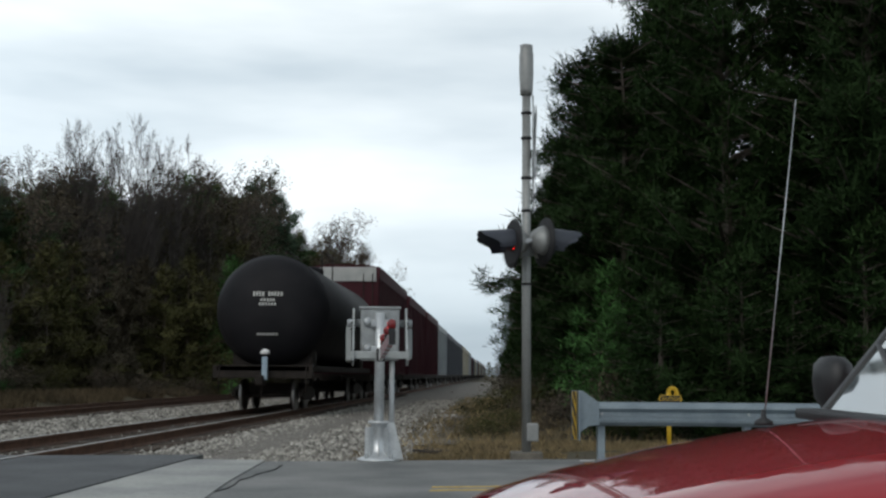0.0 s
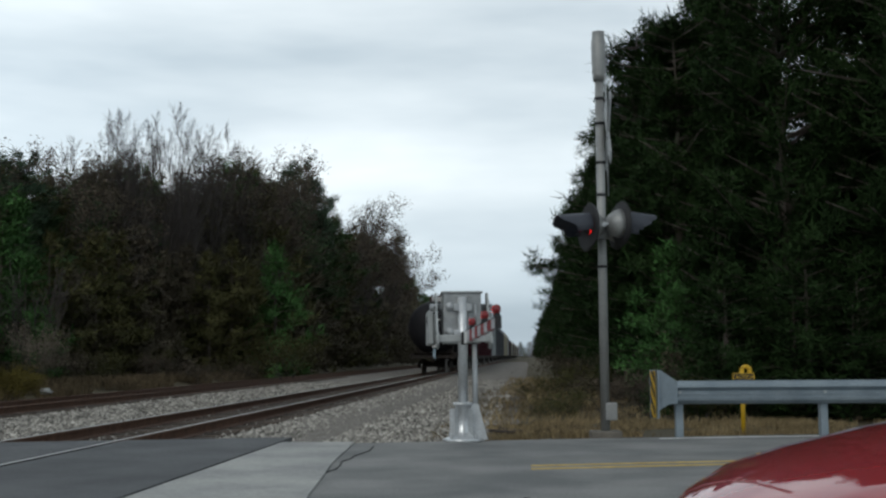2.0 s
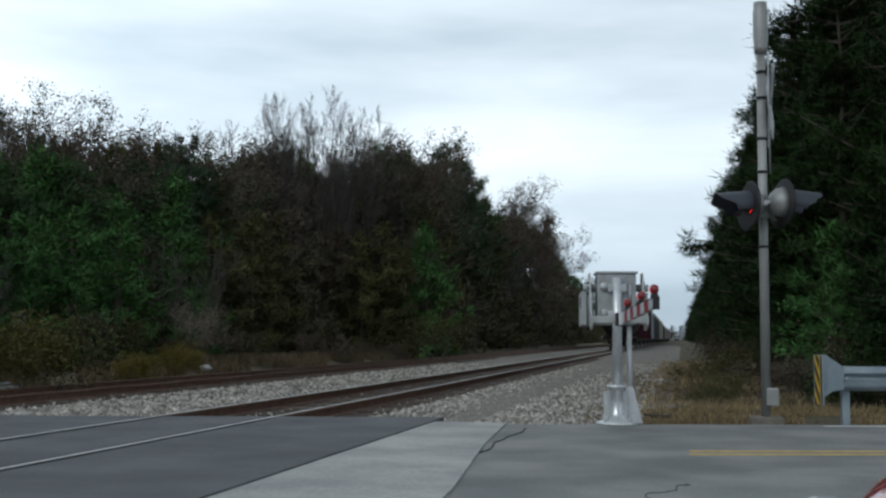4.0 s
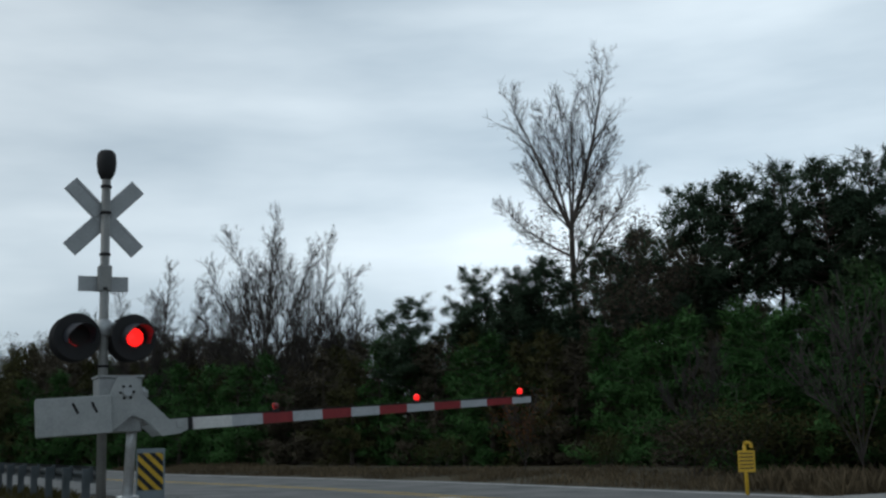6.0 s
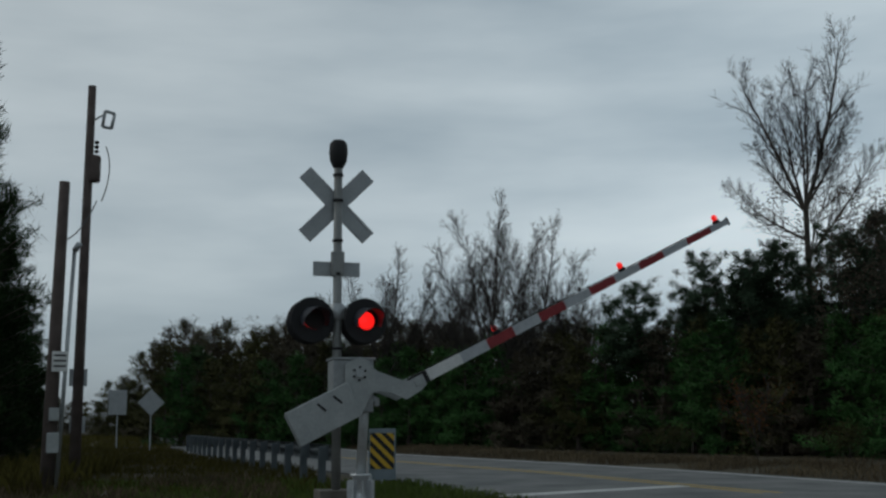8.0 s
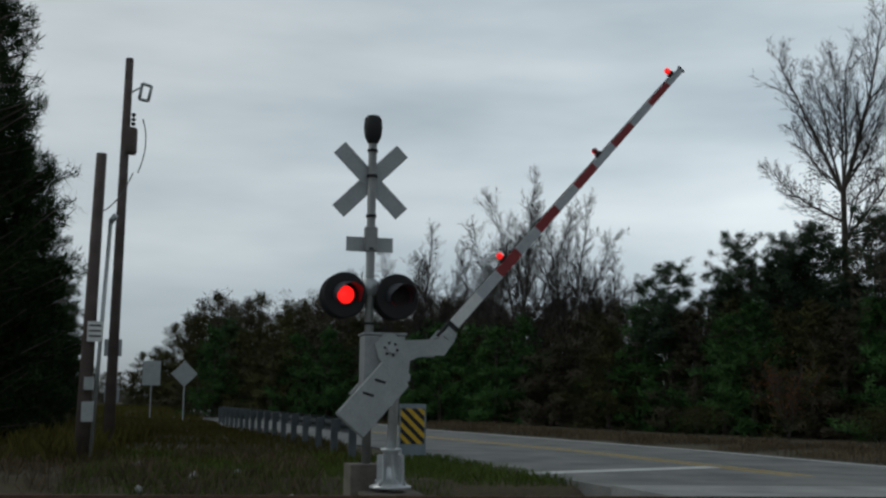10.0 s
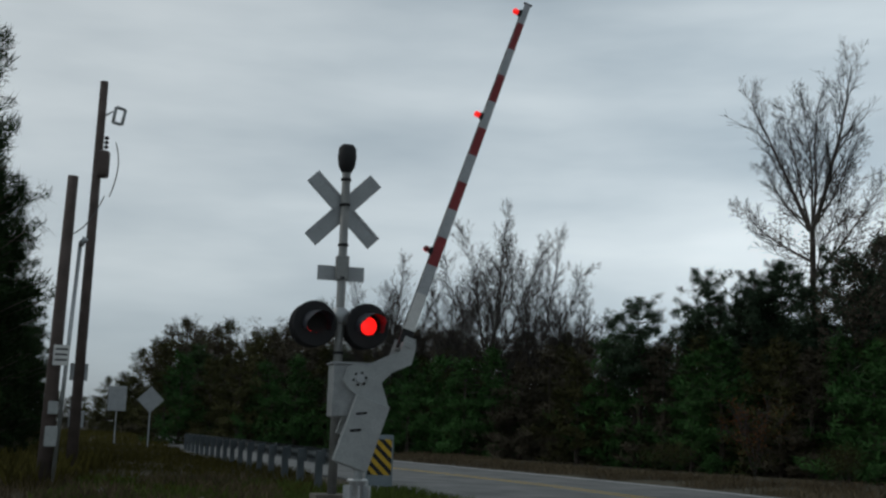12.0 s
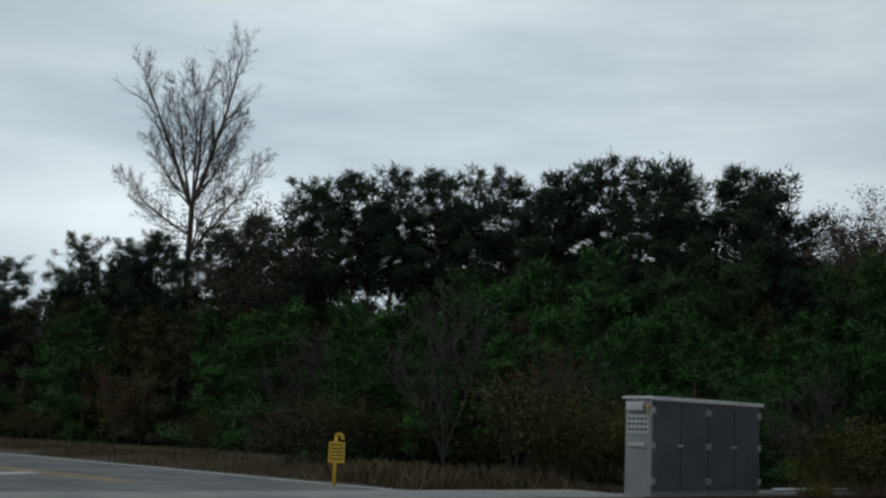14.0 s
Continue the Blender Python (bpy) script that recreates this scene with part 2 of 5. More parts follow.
def strip(x0, x1, lo, hi, z0, z1, steps=40):
    """A slab that follows the road from x0 to x1, between two offsets from its middle."""
    up, down = [], []
    for i in range(steps + 1):
        x = x0 + (x1 - x0) * i / steps
        y, s = road_at(x)
        k = math.hypot(1, s)
        up.append((x, y + hi * k))
        down.append((x, y + lo * k))
    bm = bmesh.new()
    rows = [[bm.verts.new((*p, z)) for p in line] for z in (z0, z1) for line in (down, up)]
    fs = []
    for i in range(steps):
        for a, b in ((0, 1), (1, 3), (3, 2), (2, 0)):
            fs.append(bm.faces.new((rows[a][i], rows[b][i], rows[b][i + 1], rows[a][i + 1])))
    for i in (0, steps):
        fs.append(bm.faces.new((rows[0][i], rows[1][i], rows[3][i], rows[2][i])))
    bmesh.ops.recalc_face_normals(bm, faces=fs)
    return bm


def ground_height(x, y):
    h = 0.05 * noise.noise(Vector((x * 0.35, y * 0.35, 0))) + 0.14 * noise.noise(Vector((x * 0.06, y * 0.06, 3)))
    if x < -16:
        h += 0.1 * min(1, (-16 - x) / 10)
    ry, s = road_at(max(-299, min(59, x)))
    near_road = max(0.0, 1 - max(0, abs(y - ry) - HALF_ROAD) / 4)
    h = h * (1 - near_road) - 0.06
    if x > -3 and y < 12:
        h = -0.06
    if -17.5 < x < -0.2:
        h = min(h, -0.06 - 0.42 * min(1, (x + 17.5) / 1.6, (-0.2 - x) / 1.2)) if y > 15.5 or y < 2.5 else min(h, -0.3 if -16.5 < x < -1 else h)
    return h


def build_ground():
    xs = [-2500, -900, -400, -200] + [-120 + 2.0 * i for i in range(50)] + [-20 + 0.8 * i for i in range(33)] + [8 + 2.0 * i for i in range(30)] + [90, 200, 500, 1200, 2500]
    ys = [-2500, -900, -300, -100] + [-40 + 2.0 * i for i in range(86)] + [160, 220, 400, 900, 2500]
    verts = [(x, y, ground_height(x, y) if abs(x) < 130 and -60 < y < 170 else -0.06) for y in ys for x in xs]
    w = len(xs)
    faces = [(j * w + i, j * w + i + 1, (j + 1) * w + i + 1, (j + 1) * w + i) for j in range(len(ys) - 1) for i in range(w - 1)]
    ob = raw("ground", verts, faces, M_ground)
    tagged(ob, "dry brown grass and bare soil beside the railway", "ground", kind="structure")


def setting(name, bm, material, label, category):
    return tagged(part(name, bm, material), label, category, kind="structure")


def build_road():
    setting("road", strip(-300, -15.5, -HALF_ROAD - 0.5, HALF_ROAD, -0.3, 0.0, 90), M_asphalt_old, "worn grey two-lane asphalt road running away from the railway", "road")
    setting("road_1", strip(-2.7, 60, -HALF_ROAD, HALF_ROAD, -0.3, 0.0, 50), M_asphalt_old, "worn grey asphalt road before the railway crossing", "road")
    setting("road_2", strip(-10.9, -3.5, -6.0, 4.6, -0.3, 0.034, 16), M_asphalt, "dark new asphalt laid between the rails", "road")
    setting("road_3", sheet([(-1.9, 6.7), (-1.98, 8.4), (-2.2, 10.6), (-2.36, 12.2), (-2.56, 15.05), (-4.15, 15.1), (-3.98, 13.2), (-3.8, 11.3), (-3.5, 7.8), (-3.5, 5.0)], -0.3, 0.018), M_concrete, "pale concrete strip between two asphalt surfaces", "road")
    setting("road_4", sheet([(-15.5, 4.4), (-10.9, 5.0), (-10.9, 14.2), (-12.4, 14.8), (-14.5, 15.8), (-15.5, 15.9)], -0.3, 0.03), M_concrete, "pale worn crossing surface round the far rails", "road")
    setting("pavement", sheet([(-2.1, -12), (40, -12), (40, 9.6), (12, 8.4), (1.2, 7.7), (-0.4, 7.2), (-2.1, 6.7)], -0.3, -0.006), M_asphalt_old, "worn asphalt apron beside the crossing road", "pavement")
    setting("pavement_1", sheet([(-3.6, -12), (-2.1, -12), (-2.1, 6.7), (-3.6, 5.0)], -0.3, -0.006), M_concrete, "pale concrete edge of the apron", "pavement")
    # painted lines
    for i, off in enumerate((-0.22, 0.1)):
        setting("yellow_line_%d" % (i + 1), strip(-0.3, 30, off, off + 0.1, 0.0, 0.005, 20), M_yellow_line, "worn double yellow centre line", "road marking")
        setting("yellow_line_%d" % (i + 3), strip(-70, -18.2, off, off + 0.1, 0.0, 0.005, 40), M_yellow_line, "worn double yellow centre line", "road marking")
    setting("edge_line_1", strip(1.4, 30, 3.45, 3.55, 0.0, 0.005, 20), M_white_line, "white line at the road's edge", "road marking")
    setting("edge_line_2", strip(-70, -15.6, 3.3, 3.42, 0.0, 0.005, 30), M_white_line, "white line at the road's edge", "road marking")
    setting("stop_line", sheet([(-18.2, 3.9), (-18.75, 3.9), (-20.9, 7.75), (-20.4, 7.8)], 0.0, 0.005), M_white_line, "white stop line across one lane", "road marking")
    # cracks in the near road
    rng = random.Random(4)
    for x, y, dx, dy, w in ((-1.9, 7.4, -0.03, 0.33, 0.012), (-0.62, 8.2, 0.03, 0.12, 0.005)):
        bm, p = bmesh.new(), Vector((x, y, 0.0))
        for k in range(22 if w > 0.01 else 12):
            q = p + Vector((dx + rng.uniform(-0.09, 0.09), dy + rng.uniform(-0.1, 0.1), 0))
            tube(p, q, w, sides=4, bm=bm)
            p = q
        tagged(part("crack", bm, M_black), "dark crack in the road surface", "road crack", kind="structure")


def rail_mesh(y0, y1):
    o = [(-0.07, -0.17), (0.07, -0.17), (0.07, -0.155), (0.012, -0.135), (0.012, -0.045), (0.036, -0.035), (0.036, -0.002), (0.03, 0.0),
         (-0.03, 0.0), (-0.036, -0.002), (-0.036, -0.035), (-0.012, -0.045), (-0.012, -0.135), (-0.07, -0.155)]
    return prism(o, y0, y1)


def build_tracks():
    # the bed: crushed stone under both tracks and beyond the shoulder
    for i, (y0, y1) in enumerate(((-60, 4.6), (14.6, 620))):
        o = [(-16.6, -0.4), (-15.2, -0.18), (-14.2, -0.16), (-10.6, -0.16), (-9.8, -0.2), (-8.8, -0.16), (-4.6, -0.15), (-3.2, -0.1), (-0.9, -0.1), (0.4, -0.4)]
        setting("ballast_%d" % (i + 1), prism(o, y0, y1), M_ballast, "bed of pale crushed stone under the tracks", "ballast")
    for n, (cx, top) in enumerate(((TRACK_1, M_railtop), (TRACK_2, M_rail))):
        track = thing("railway_track", "straight railway track with brown rusty rails on wooden ties", "track", group="tracks", kind="structure")
        track.matrix_basis = pose(cx, 0, RAIL_Z)
        for side in (-1, 1):
            r = part("rail", rail_mesh(-60, 620), M_rail, track, m=pose(side * HALF_GAUGE, 0, 0))
            part("rail_head", box((0.05, 680, 0.004), (0, 280, 0.003)), top, r, "polished running surface")
            part("flangeway", box((0.07, 10.0, 0.004), (-side * 0.075, 9.6, 0.0005)), M_black, r, "dark groove beside the rail")
            part("flangeway", box((0.03, 10.0, 0.004), (side * 0.055, 9.6, 0.0005)), M_black, r, "dark groove beside the rail")
        tie = mesh_of(box((2.6, 0.23, 0.16), (0, 0, -0.245), 0.012), M_tie, "tie")
        rng = random.Random(n)
        for k in range(110):
            y = 14.2 + k * 0.53
            ob = new("tie", tie)
            ob.parent = track
            ob.matrix_basis = pose(rng.uniform(-0.06, 0.06), y + rng.uniform(-0.02, 0.02), rng.uniform(-0.005, 0.012), 0, 0, rng.uniform(-1, 1))
    # loose stones lying proud of the bed
    rng = np.random.default_rng(3)
    k = 40000
    x, y = rng.uniform(-15.4, -0.9, k), 14.9 + 42 * rng.uniform(0, 1, k) ** 2.0
    keep = (np.abs(x - TRACK_2) > 1.35) | (rng.uniform(0, 1, k) < 0.15)
    keep &= (np.abs(x - TRACK_1) > 1.35) | (rng.uniform(0, 1, k) < 0.15)
    x, y = x[keep], y[keep]
    base = np.array([(1, 0, 0), (0, 1, 0), (-1, 0, 0), (0, -1, 0), (0.1, 0.1, 0.8), (-0.1, 0, -0.8)])
    tri = np.array([(0, 1, 4), (1, 2, 4), (2, 3, 4), (3, 0, 4), (1, 0, 5), (2, 1, 5), (3, 2, 5), (0, 3, 5)])
    c, s = np.cos(x * 99), np.sin(x * 99)
    v = base[None] * rng.uniform(0.6, 1.35, (len(x), 6, 3)) * rng.uniform(0.024, 0.062, (len(x), 1, 1))
    v = np.stack([v[..., 0] * c[:, None] - v[..., 1] * s[:, None] + x[:, None], v[..., 0] * s[:, None] + v[..., 1] * c[:, None] + y[:, None],
                  v[..., 2] - np.where(x > -3.2, 0.095, 0.15)[:, None]], -1).reshape(-1, 3)
    f = (tri[None] + 6 * np.arange(len(x))[:, None, None]).reshape(-1, 3)
    tagged(raw("ballast_stones", v.tolist(), f.tolist(), M_stone), "loose pale crushed stones beside the rails", "stones", kind="stuff")


build_ground()
build_road()
build_tracks()
# ---- trees ----
OWN = {}

def leaf_quads(rng, centres, n, spread, size, slim=0.35, droop=0.0):
    """n small leaf blades round each centre, as one array of corners."""
    c = np.repeat(np.asarray(centres, float), n, axis=0)
    k = len(c)
    off = rng.normal(0, 1, (k, 3)) * np.asarray(spread)
    d = rng.normal(0, 1, (k, 3))
    d[:, 2] = d[:, 2] * 0.7 - droop
    d /= np.linalg.norm(d, axis=1)[:, None]
    e = np.cross(d, rng.normal(0, 1, (k, 3)))
    e /= np.linalg.norm(e, axis=1)[:, None] + 1e-9
    s = size * rng.uniform(0.6, 1.4, (k, 1))
    p = c + off
    return np.stack([p - e * s * slim * 0.5, p + d * s * 0.45 - e * s * slim * 0.6, p + d * s, p + d * s * 0.4 + e * s * slim * 0.6], axis=1)


def pompoms(rng, centres, n, radius, width=0.028):
    """n needles standing out of each tuft's middle, as thin triangles that lie open to the sky and to the outside of the crown."""
    c = np.repeat(np.asarray(centres, float), n, axis=0)
    k = len(c)
    d = rng.normal(0, 1, (k, 3))
    d[:, 2] = d[:, 2] * 0.8 + 0.25
    d /= np.linalg.norm(d, axis=1)[:, None]
    out = c * np.array([1.0, 1.0, 0.0])
    out /= np.linalg.norm(out, axis=1)[:, None] + 0.3
    up = out * 0.7 + d * 0.5 + np.array([0, 0, 0.8]) + rng.normal(0, 0.3, (k, 3))
    e = np.cross(d, up)
    e /= np.linalg.norm(e, axis=1)[:, None] + 1e-9
    s = radius * rng.uniform(0.55, 1.25, (k, 1))
    p = c + d * s * 0.12 + rng.normal(0, radius * 0.28, (k, 3))
    return np.stack([p - e * width * 0.5, p + e * width * 0.5, p + d * s], axis=1)


def quads_object(name, quads, material, parent, label=""):
    k, n = quads.shape[:2]
    me = bpy.data.meshes.new(name)
    me.vertices.add(n * k)
    me.vertices.foreach_set("co", quads.reshape(-1).astype(np.float32))
    me.loops.add(n * k)
    me.loops.foreach_set("vertex_index", np.arange(n * k, dtype=np.int32))
    me.polygons.add(k)
    me.polygons.foreach_set("loop_start", np.arange(0, n * k, n, dtype=np.int32))
    me.update(calc_edges=True)
    me.materials.append(material)
    ob = new(name, me)
    if parent is not None:
        ob.parent = parent
    return tagged(ob, label)


def limbs_object(name, limbs, material, parent, sides=5):
    """Tapered limbs (start, end, radius, radius) as one mesh; thin ones have three sides."""
    p0, p1 = np.array([o[0] for o in limbs], float), np.array([o[1] for o in limbs], float)
    rad = np.array([(o[2], o[3]) for o in limbs], float)
    d = p1 - p0
    d /= np.linalg.norm(d, axis=1)[:, None] + 1e-9
    u = np.cross(d, (0.31, 0.87, 0.12))
    u /= np.linalg.norm(u, axis=1)[:, None] + 1e-9
    w = np.cross(d, u)
    quads = []
    for n, pick in ((sides, rad[:, 0] > 0.03), (3, rad[:, 0] <= 0.03)):
        if not pick.any():
            continue
        t = 6.2832 * np.arange(n + 1) / n
        ring = np.cos(t)[None, :, None] * u[pick][:, None] + np.sin(t)[None, :, None] * w[pick][:, None]
        lo = p0[pick][:, None] + ring * rad[pick, 0][:, None, None]
        hi = p1[pick][:, None] + ring * rad[pick, 1][:, None, None]
        quads.append(np.stack([lo[:, :-1], lo[:, 1:], hi[:, 1:], hi[:, :-1]], axis=2).reshape(-1, 4, 3))
    return quads_object(name, np.concatenate(quads), material, parent)


def pine(seed, h, bare, r, label, leaves=34, needle=None, size=0.36, dense=1.0, width=0.05, inner=0.35, puff=0.16):
    """A tall pine: a trunk bare up to a share of its height, whorls of limbs with tufts at their ends."""
    rng = np.random.default_rng(seed)
    ob = thing("pine_tree", label, "tree", group="pines at the railway")
    OWN[ob.name] = h
    limbs, tufts, top = [], [], np.array([rng.normal(0, 0.15), rng.normal(0, 0.15), h])
    p = np.zeros(3)
    for i in range(8):
        q = top * (i + 1) / 8 + np.array([*rng.normal(0, 0.07, 2), 0])
        limbs.append((p, q, 0.17 * h / 14 * (1 - i / 9), 0.17 * h / 14 * (1 - (i + 1) / 9)))
        p = q
    z = h * bare
    while z < h * 0.99:
        s = (z - h * bare) / (h * (1 - bare))
        reach = r * (0.35 + 0.9 * math.sin(math.pi * min(1, 0.2 + 0.72 * s))) * rng.uniform(0.65, 1.15) * (1 - 0.45 * s)
        for a in rng.uniform(0, 6.2832, max(2, int((4 + 2 * (1 - s)) * dense))):
            base = np.array([top[0] * z / h, top[1] * z / h, z])
            ln = reach * rng.uniform(0.55, 1.1)
            tip = base + np.array([math.cos(a) * ln, math.sin(a) * ln, ln * rng.uniform(0.05, 0.55)])
            limbs.append((base, tip, 0.045, 0.012))
            for k in range(max(2, int(ln / 0.42))):
                u = inner + (1 - inner) * (k + rng.uniform(0, 1)) / max(2, int(ln / 0.42))
                tufts.append(base + (tip - base) * u + rng.normal(0, puff, 3))
        z += rng.uniform(0.28, 0.5) * h / 14
    tufts.append(top)
    limbs_object("trunk", limbs, M_bark, ob)
    quads_object("crown", pompoms(rng, tufts, leaves, size, width), needle or M_pine, ob)
    return ob


def young_pine(seed, h, r, label, needle=None, leaves=30, size=0.36, width=0.055):
    """A bushy tree, green to the ground."""
    rng = np.random.default_rng(seed)
    ob = thing("evergreen_tree", label, "tree", group="evergreens at the railway")
    OWN[ob.name] = h
    limbs, tufts = [((0, 0, 0), (0, 0, h), 0.02 * h, 0.01)], []
    z = 0.15
    while z < h:
        s = z / h
        reach = r * (1 - s) ** 0.75 * rng.uniform(0.7, 1.2) + 0.12
        for a in rng.uniform(0, 6.2832, 5):
            ln = reach * rng.uniform(0.5, 1.1)
            tip = np.array([math.cos(a) * ln, math.sin(a) * ln, z + ln * rng.uniform(-0.05, 0.5)])
            limbs.append(((0, 0, z), tip, 0.025, 0.008))
            m = max(1, int(ln / 0.45))
            for k in range(m):
                u = 0.4 + 0.6 * (k + rng.uniform(0, 1)) / m
                tufts.append(np.array([0, 0, z]) * (1 - u) + tip * u + rng.normal(0, 0.12, 3))
        z += rng.uniform(0.22, 0.42)
    limbs_object("trunk", limbs, M_bark, ob)
    quads_object("crown", pompoms(rng, tufts, leaves, size, width), needle or M_pine_young, ob)
    return ob


def branching(rng, start, way, length, radius, levels, spread=0.5, rise=0.25, kids=3, out=None, ends=None, wobble=0.09):
    out = [] if out is None else out
    ends = [] if ends is None else ends
    p, d, segs = np.asarray(start, float), np.asarray(way, float), 3
    for i in range(segs):
        q = p + d * length / segs
        r0, r1 = radius * (1 - 0.45 * i / segs), radius * (1 - 0.45 * (i + 1) / segs)
        out.append((p, q, r0, r1))
        p = q
        d = d + rng.normal(0, wobble, 3) + np.array([0, 0, rise * 0.12])
        d /= np.linalg.norm(d)
        if levels and (i > 0 or levels < 3):
            for _ in range(1 if i < segs - 1 else kids - 1):
                e = d + rng.normal(0, spread, 3) + np.array([0, 0, rise * 0.5])
                e /= np.linalg.norm(e)
                branching(rng, p, e, length * rng.uniform(0.55, 0.82), r1 * rng.uniform(0.5, 0.75), levels - 1, spread, rise, kids, out, ends)
    ends.append(p)
    return out, ends


def bare_tree(seed, h, label, bole=0.3, levels=4, spread=0.42, rise=0.5, leaves=0, leaf=None, bark=None, leaders=2, size=0.1, name="bare_tree", r=None, open_out=0.32, first=0.36, ways=None):
    """A leafless or nearly leafless broadleaf tree."""
    rng = np.random.default_rng(seed)
    ob = thing(name, label, "tree", group="broadleaf trees at the railway")
    OWN[ob.name] = h
    r = r or h * 0.014
    out, ends = [((0, 0, -0.2), (0, 0, h * bole), r, r * 0.8)], []
    ways = ways or [(360 * k / leaders + rng.uniform(0, 57), open_out, first * (1 - 0.12 * k), 1 - 0.12 * k, 0.65) for k in range(leaders)]
    for a, away, ln, low, thick in ways:
        w = np.array([math.cos(radians(a)) * away, math.sin(radians(a)) * away, 1.0])
        branching(rng, (0, 0, h * bole * low), w / np.linalg.norm(w), h * ln, r * thick, levels if thick > 0.5 else levels - 1, spread, rise, 3, out, ends)
    top = sorted(e[2] for e in ends)[int(len(ends) * 0.97)]
    f = h / top
    out = [(np.asarray(a) * f, np.asarray(b) * f, max(r0, 0.011), max(r1, 0.009)) for a, b, r0, r1 in out]
    trunk = [o for o in out if o[2] > 0.03]
    fine = [o for o in out if o[2] <= 0.03]
    limbs_object("trunk", trunk, bark or M_bark_pale, ob)
    limbs_object("branchwork", fine, M_twig, ob)
    if leaves:
        pts = [np.asarray(e) * f for e in ends]
        quads_object("crown", leaf_quads(rng, pts, leaves, (0.2, 0.2, 0.2), size, 0.5), leaf or M_brown_leaf, ob)
    return ob


def bent(rng, start, way, length, radius, segs, lift, wobble, out):
    """A limb that bends upwards as it grows; gives the joints with their directions."""
    p, d, joints = np.asarray(start, float), np.asarray(way, float), []
    for i in range(segs):
        d = d / np.linalg.norm(d)
        q = p + d * length / segs
        out.append((p, q, max(0.006, radius * (1 - 0.85 * i / segs)), max(0.005, radius * (1 - 0.85 * (i + 1) / segs))))
        p = q
        d = d + rng.normal(0, wobble, 3) + np.array([0, 0, lift])
        joints.append((p, d / np.linalg.norm(d), out[-1][3]))
    return joints


def aside(rng, d, angle):
    """A direction that leaves d at that angle, in any sense round it."""
    n = rng.normal(0, 1, 3)
    n -= d * float(n @ d)
    n /= np.linalg.norm(n)
    return d * math.cos(angle) + n * math.sin(angle)


def leader_tree(seed, h, label, fork, leaders, reach, r, bark, group="broadleaf trees at the railway", twigs=3):
    """A leafless tree: a bole, a few long leaders, side limbs along them and fine twigs on those.
    leaders: (bearing, lean, length as a part of the height, where on the bole, thickness)."""
    rng = np.random.default_rng(seed)
    ob = thing("bare_tree", label, "tree", group=group)
    OWN[ob.name] = h
    out = [((0, 0, -0.2), (0, 0, h * fork * 0.5), r, r * 0.88), ((0, 0, h * fork * 0.5), (0.0, 0, h * fork), r * 0.88, r * 0.75)]
    for a, lean, ln, low, thick in leaders:
        w = np.array([math.cos(radians(a)) * lean, math.sin(radians(a)) * lean, 1.0])
        joints = bent(rng, (0, 0, h * fork * low), w, h * ln, r * thick, 11, 0.03, 0.045, out)
        for k, (p, d, rr) in enumerate(joints):
            s = (k + 1) / len(joints)
            for _ in range(twigs if s > 0.2 else 1):
                side = reach * h * (1.15 - s) ** 0.4 * rng.uniform(0.55, 1.0) * min(1, ln * 2.4)
                twig = bent(rng, p, aside(rng, d, rng.uniform(0.35, 0.75)), side, rr * 0.5, 5, 0.09, 0.08, out)
                for j, (q, e, r2) in enumerate(twig):
                    for _ in range(2):
                        fine = bent(rng, q, aside(rng, e, rng.uniform(0.4, 0.8)), side * rng.uniform(0.25, 0.5) * (1.1 - 0.12 * j), r2 * 0.6, 3, 0.1, 0.1, out)
                        for u, g, r3 in fine[:2]:
                            bent(rng, u, aside(rng, g, rng.uniform(0.4, 0.8)), side * rng.uniform(0.12, 0.25), 0.006, 2, 0.1, 0.1, out)
    top = sorted(float(o[1][2]) for o in out)[int(len(out) * 0.997)]
    f = np.array([1.0, 1.0, h / top])
    out = [(np.asarray(a) * f, np.asarray(b) * f, r0, r1) for a, b, r0, r1 in out]
    limbs_object("trunk", [o for o in out if o[2] > 0.03], bark, ob)
    limbs_object("branchwork", [o for o in out if o[2] <= 0.03], M_twig, ob, 3)
    return ob


def shrub(seed, h, r, label, leaf, leaves=3):
    rng = np.random.default_rng(seed)
    ob = thing("shrub", label, "shrub", group="shrubs at the wood's edge")
    out, ends = [], []
    for k in range(7):
        a = 6.2832 * k / 7 + rng.uniform(0, 0.8)
        w = np.array([math.cos(a) * r / h, math.sin(a) * r / h, 1.0])
        branching(rng, (0, 0, -0.05), w / np.linalg.norm(w), h * 0.5, 0.016, 3, 0.5, 0.3, 3, out, ends)
    limbs_object("stemwork", out, M_twig, ob)
    pts = [e for e in ends] + [o[1] for o in out[::3]]
    quads_object("leaves", leaf_quads(rng, pts, leaves, (0.14, 0.14, 0.14), 0.075, 0.5), leaf, ob)
    return ob


def polar(az, dist):
    return -math.sin(radians(az)) * dist, math.cos(radians(az)) * dist


USED = set()


def plant(ob, x, y, turn, k=1.0, kz=None):
    """Put the tree itself the first time, copies of it after that."""
    m = pose(x, y, ground_height(x, y) - 0.05, 0, 0, turn)
    if ob.name not in USED:
        USED.add(ob.name)
        c = ob
        c.matrix_basis = m
    else:
        c = copy_thing(ob, m)
    c.scale = (k, k, kz or k)
    return c


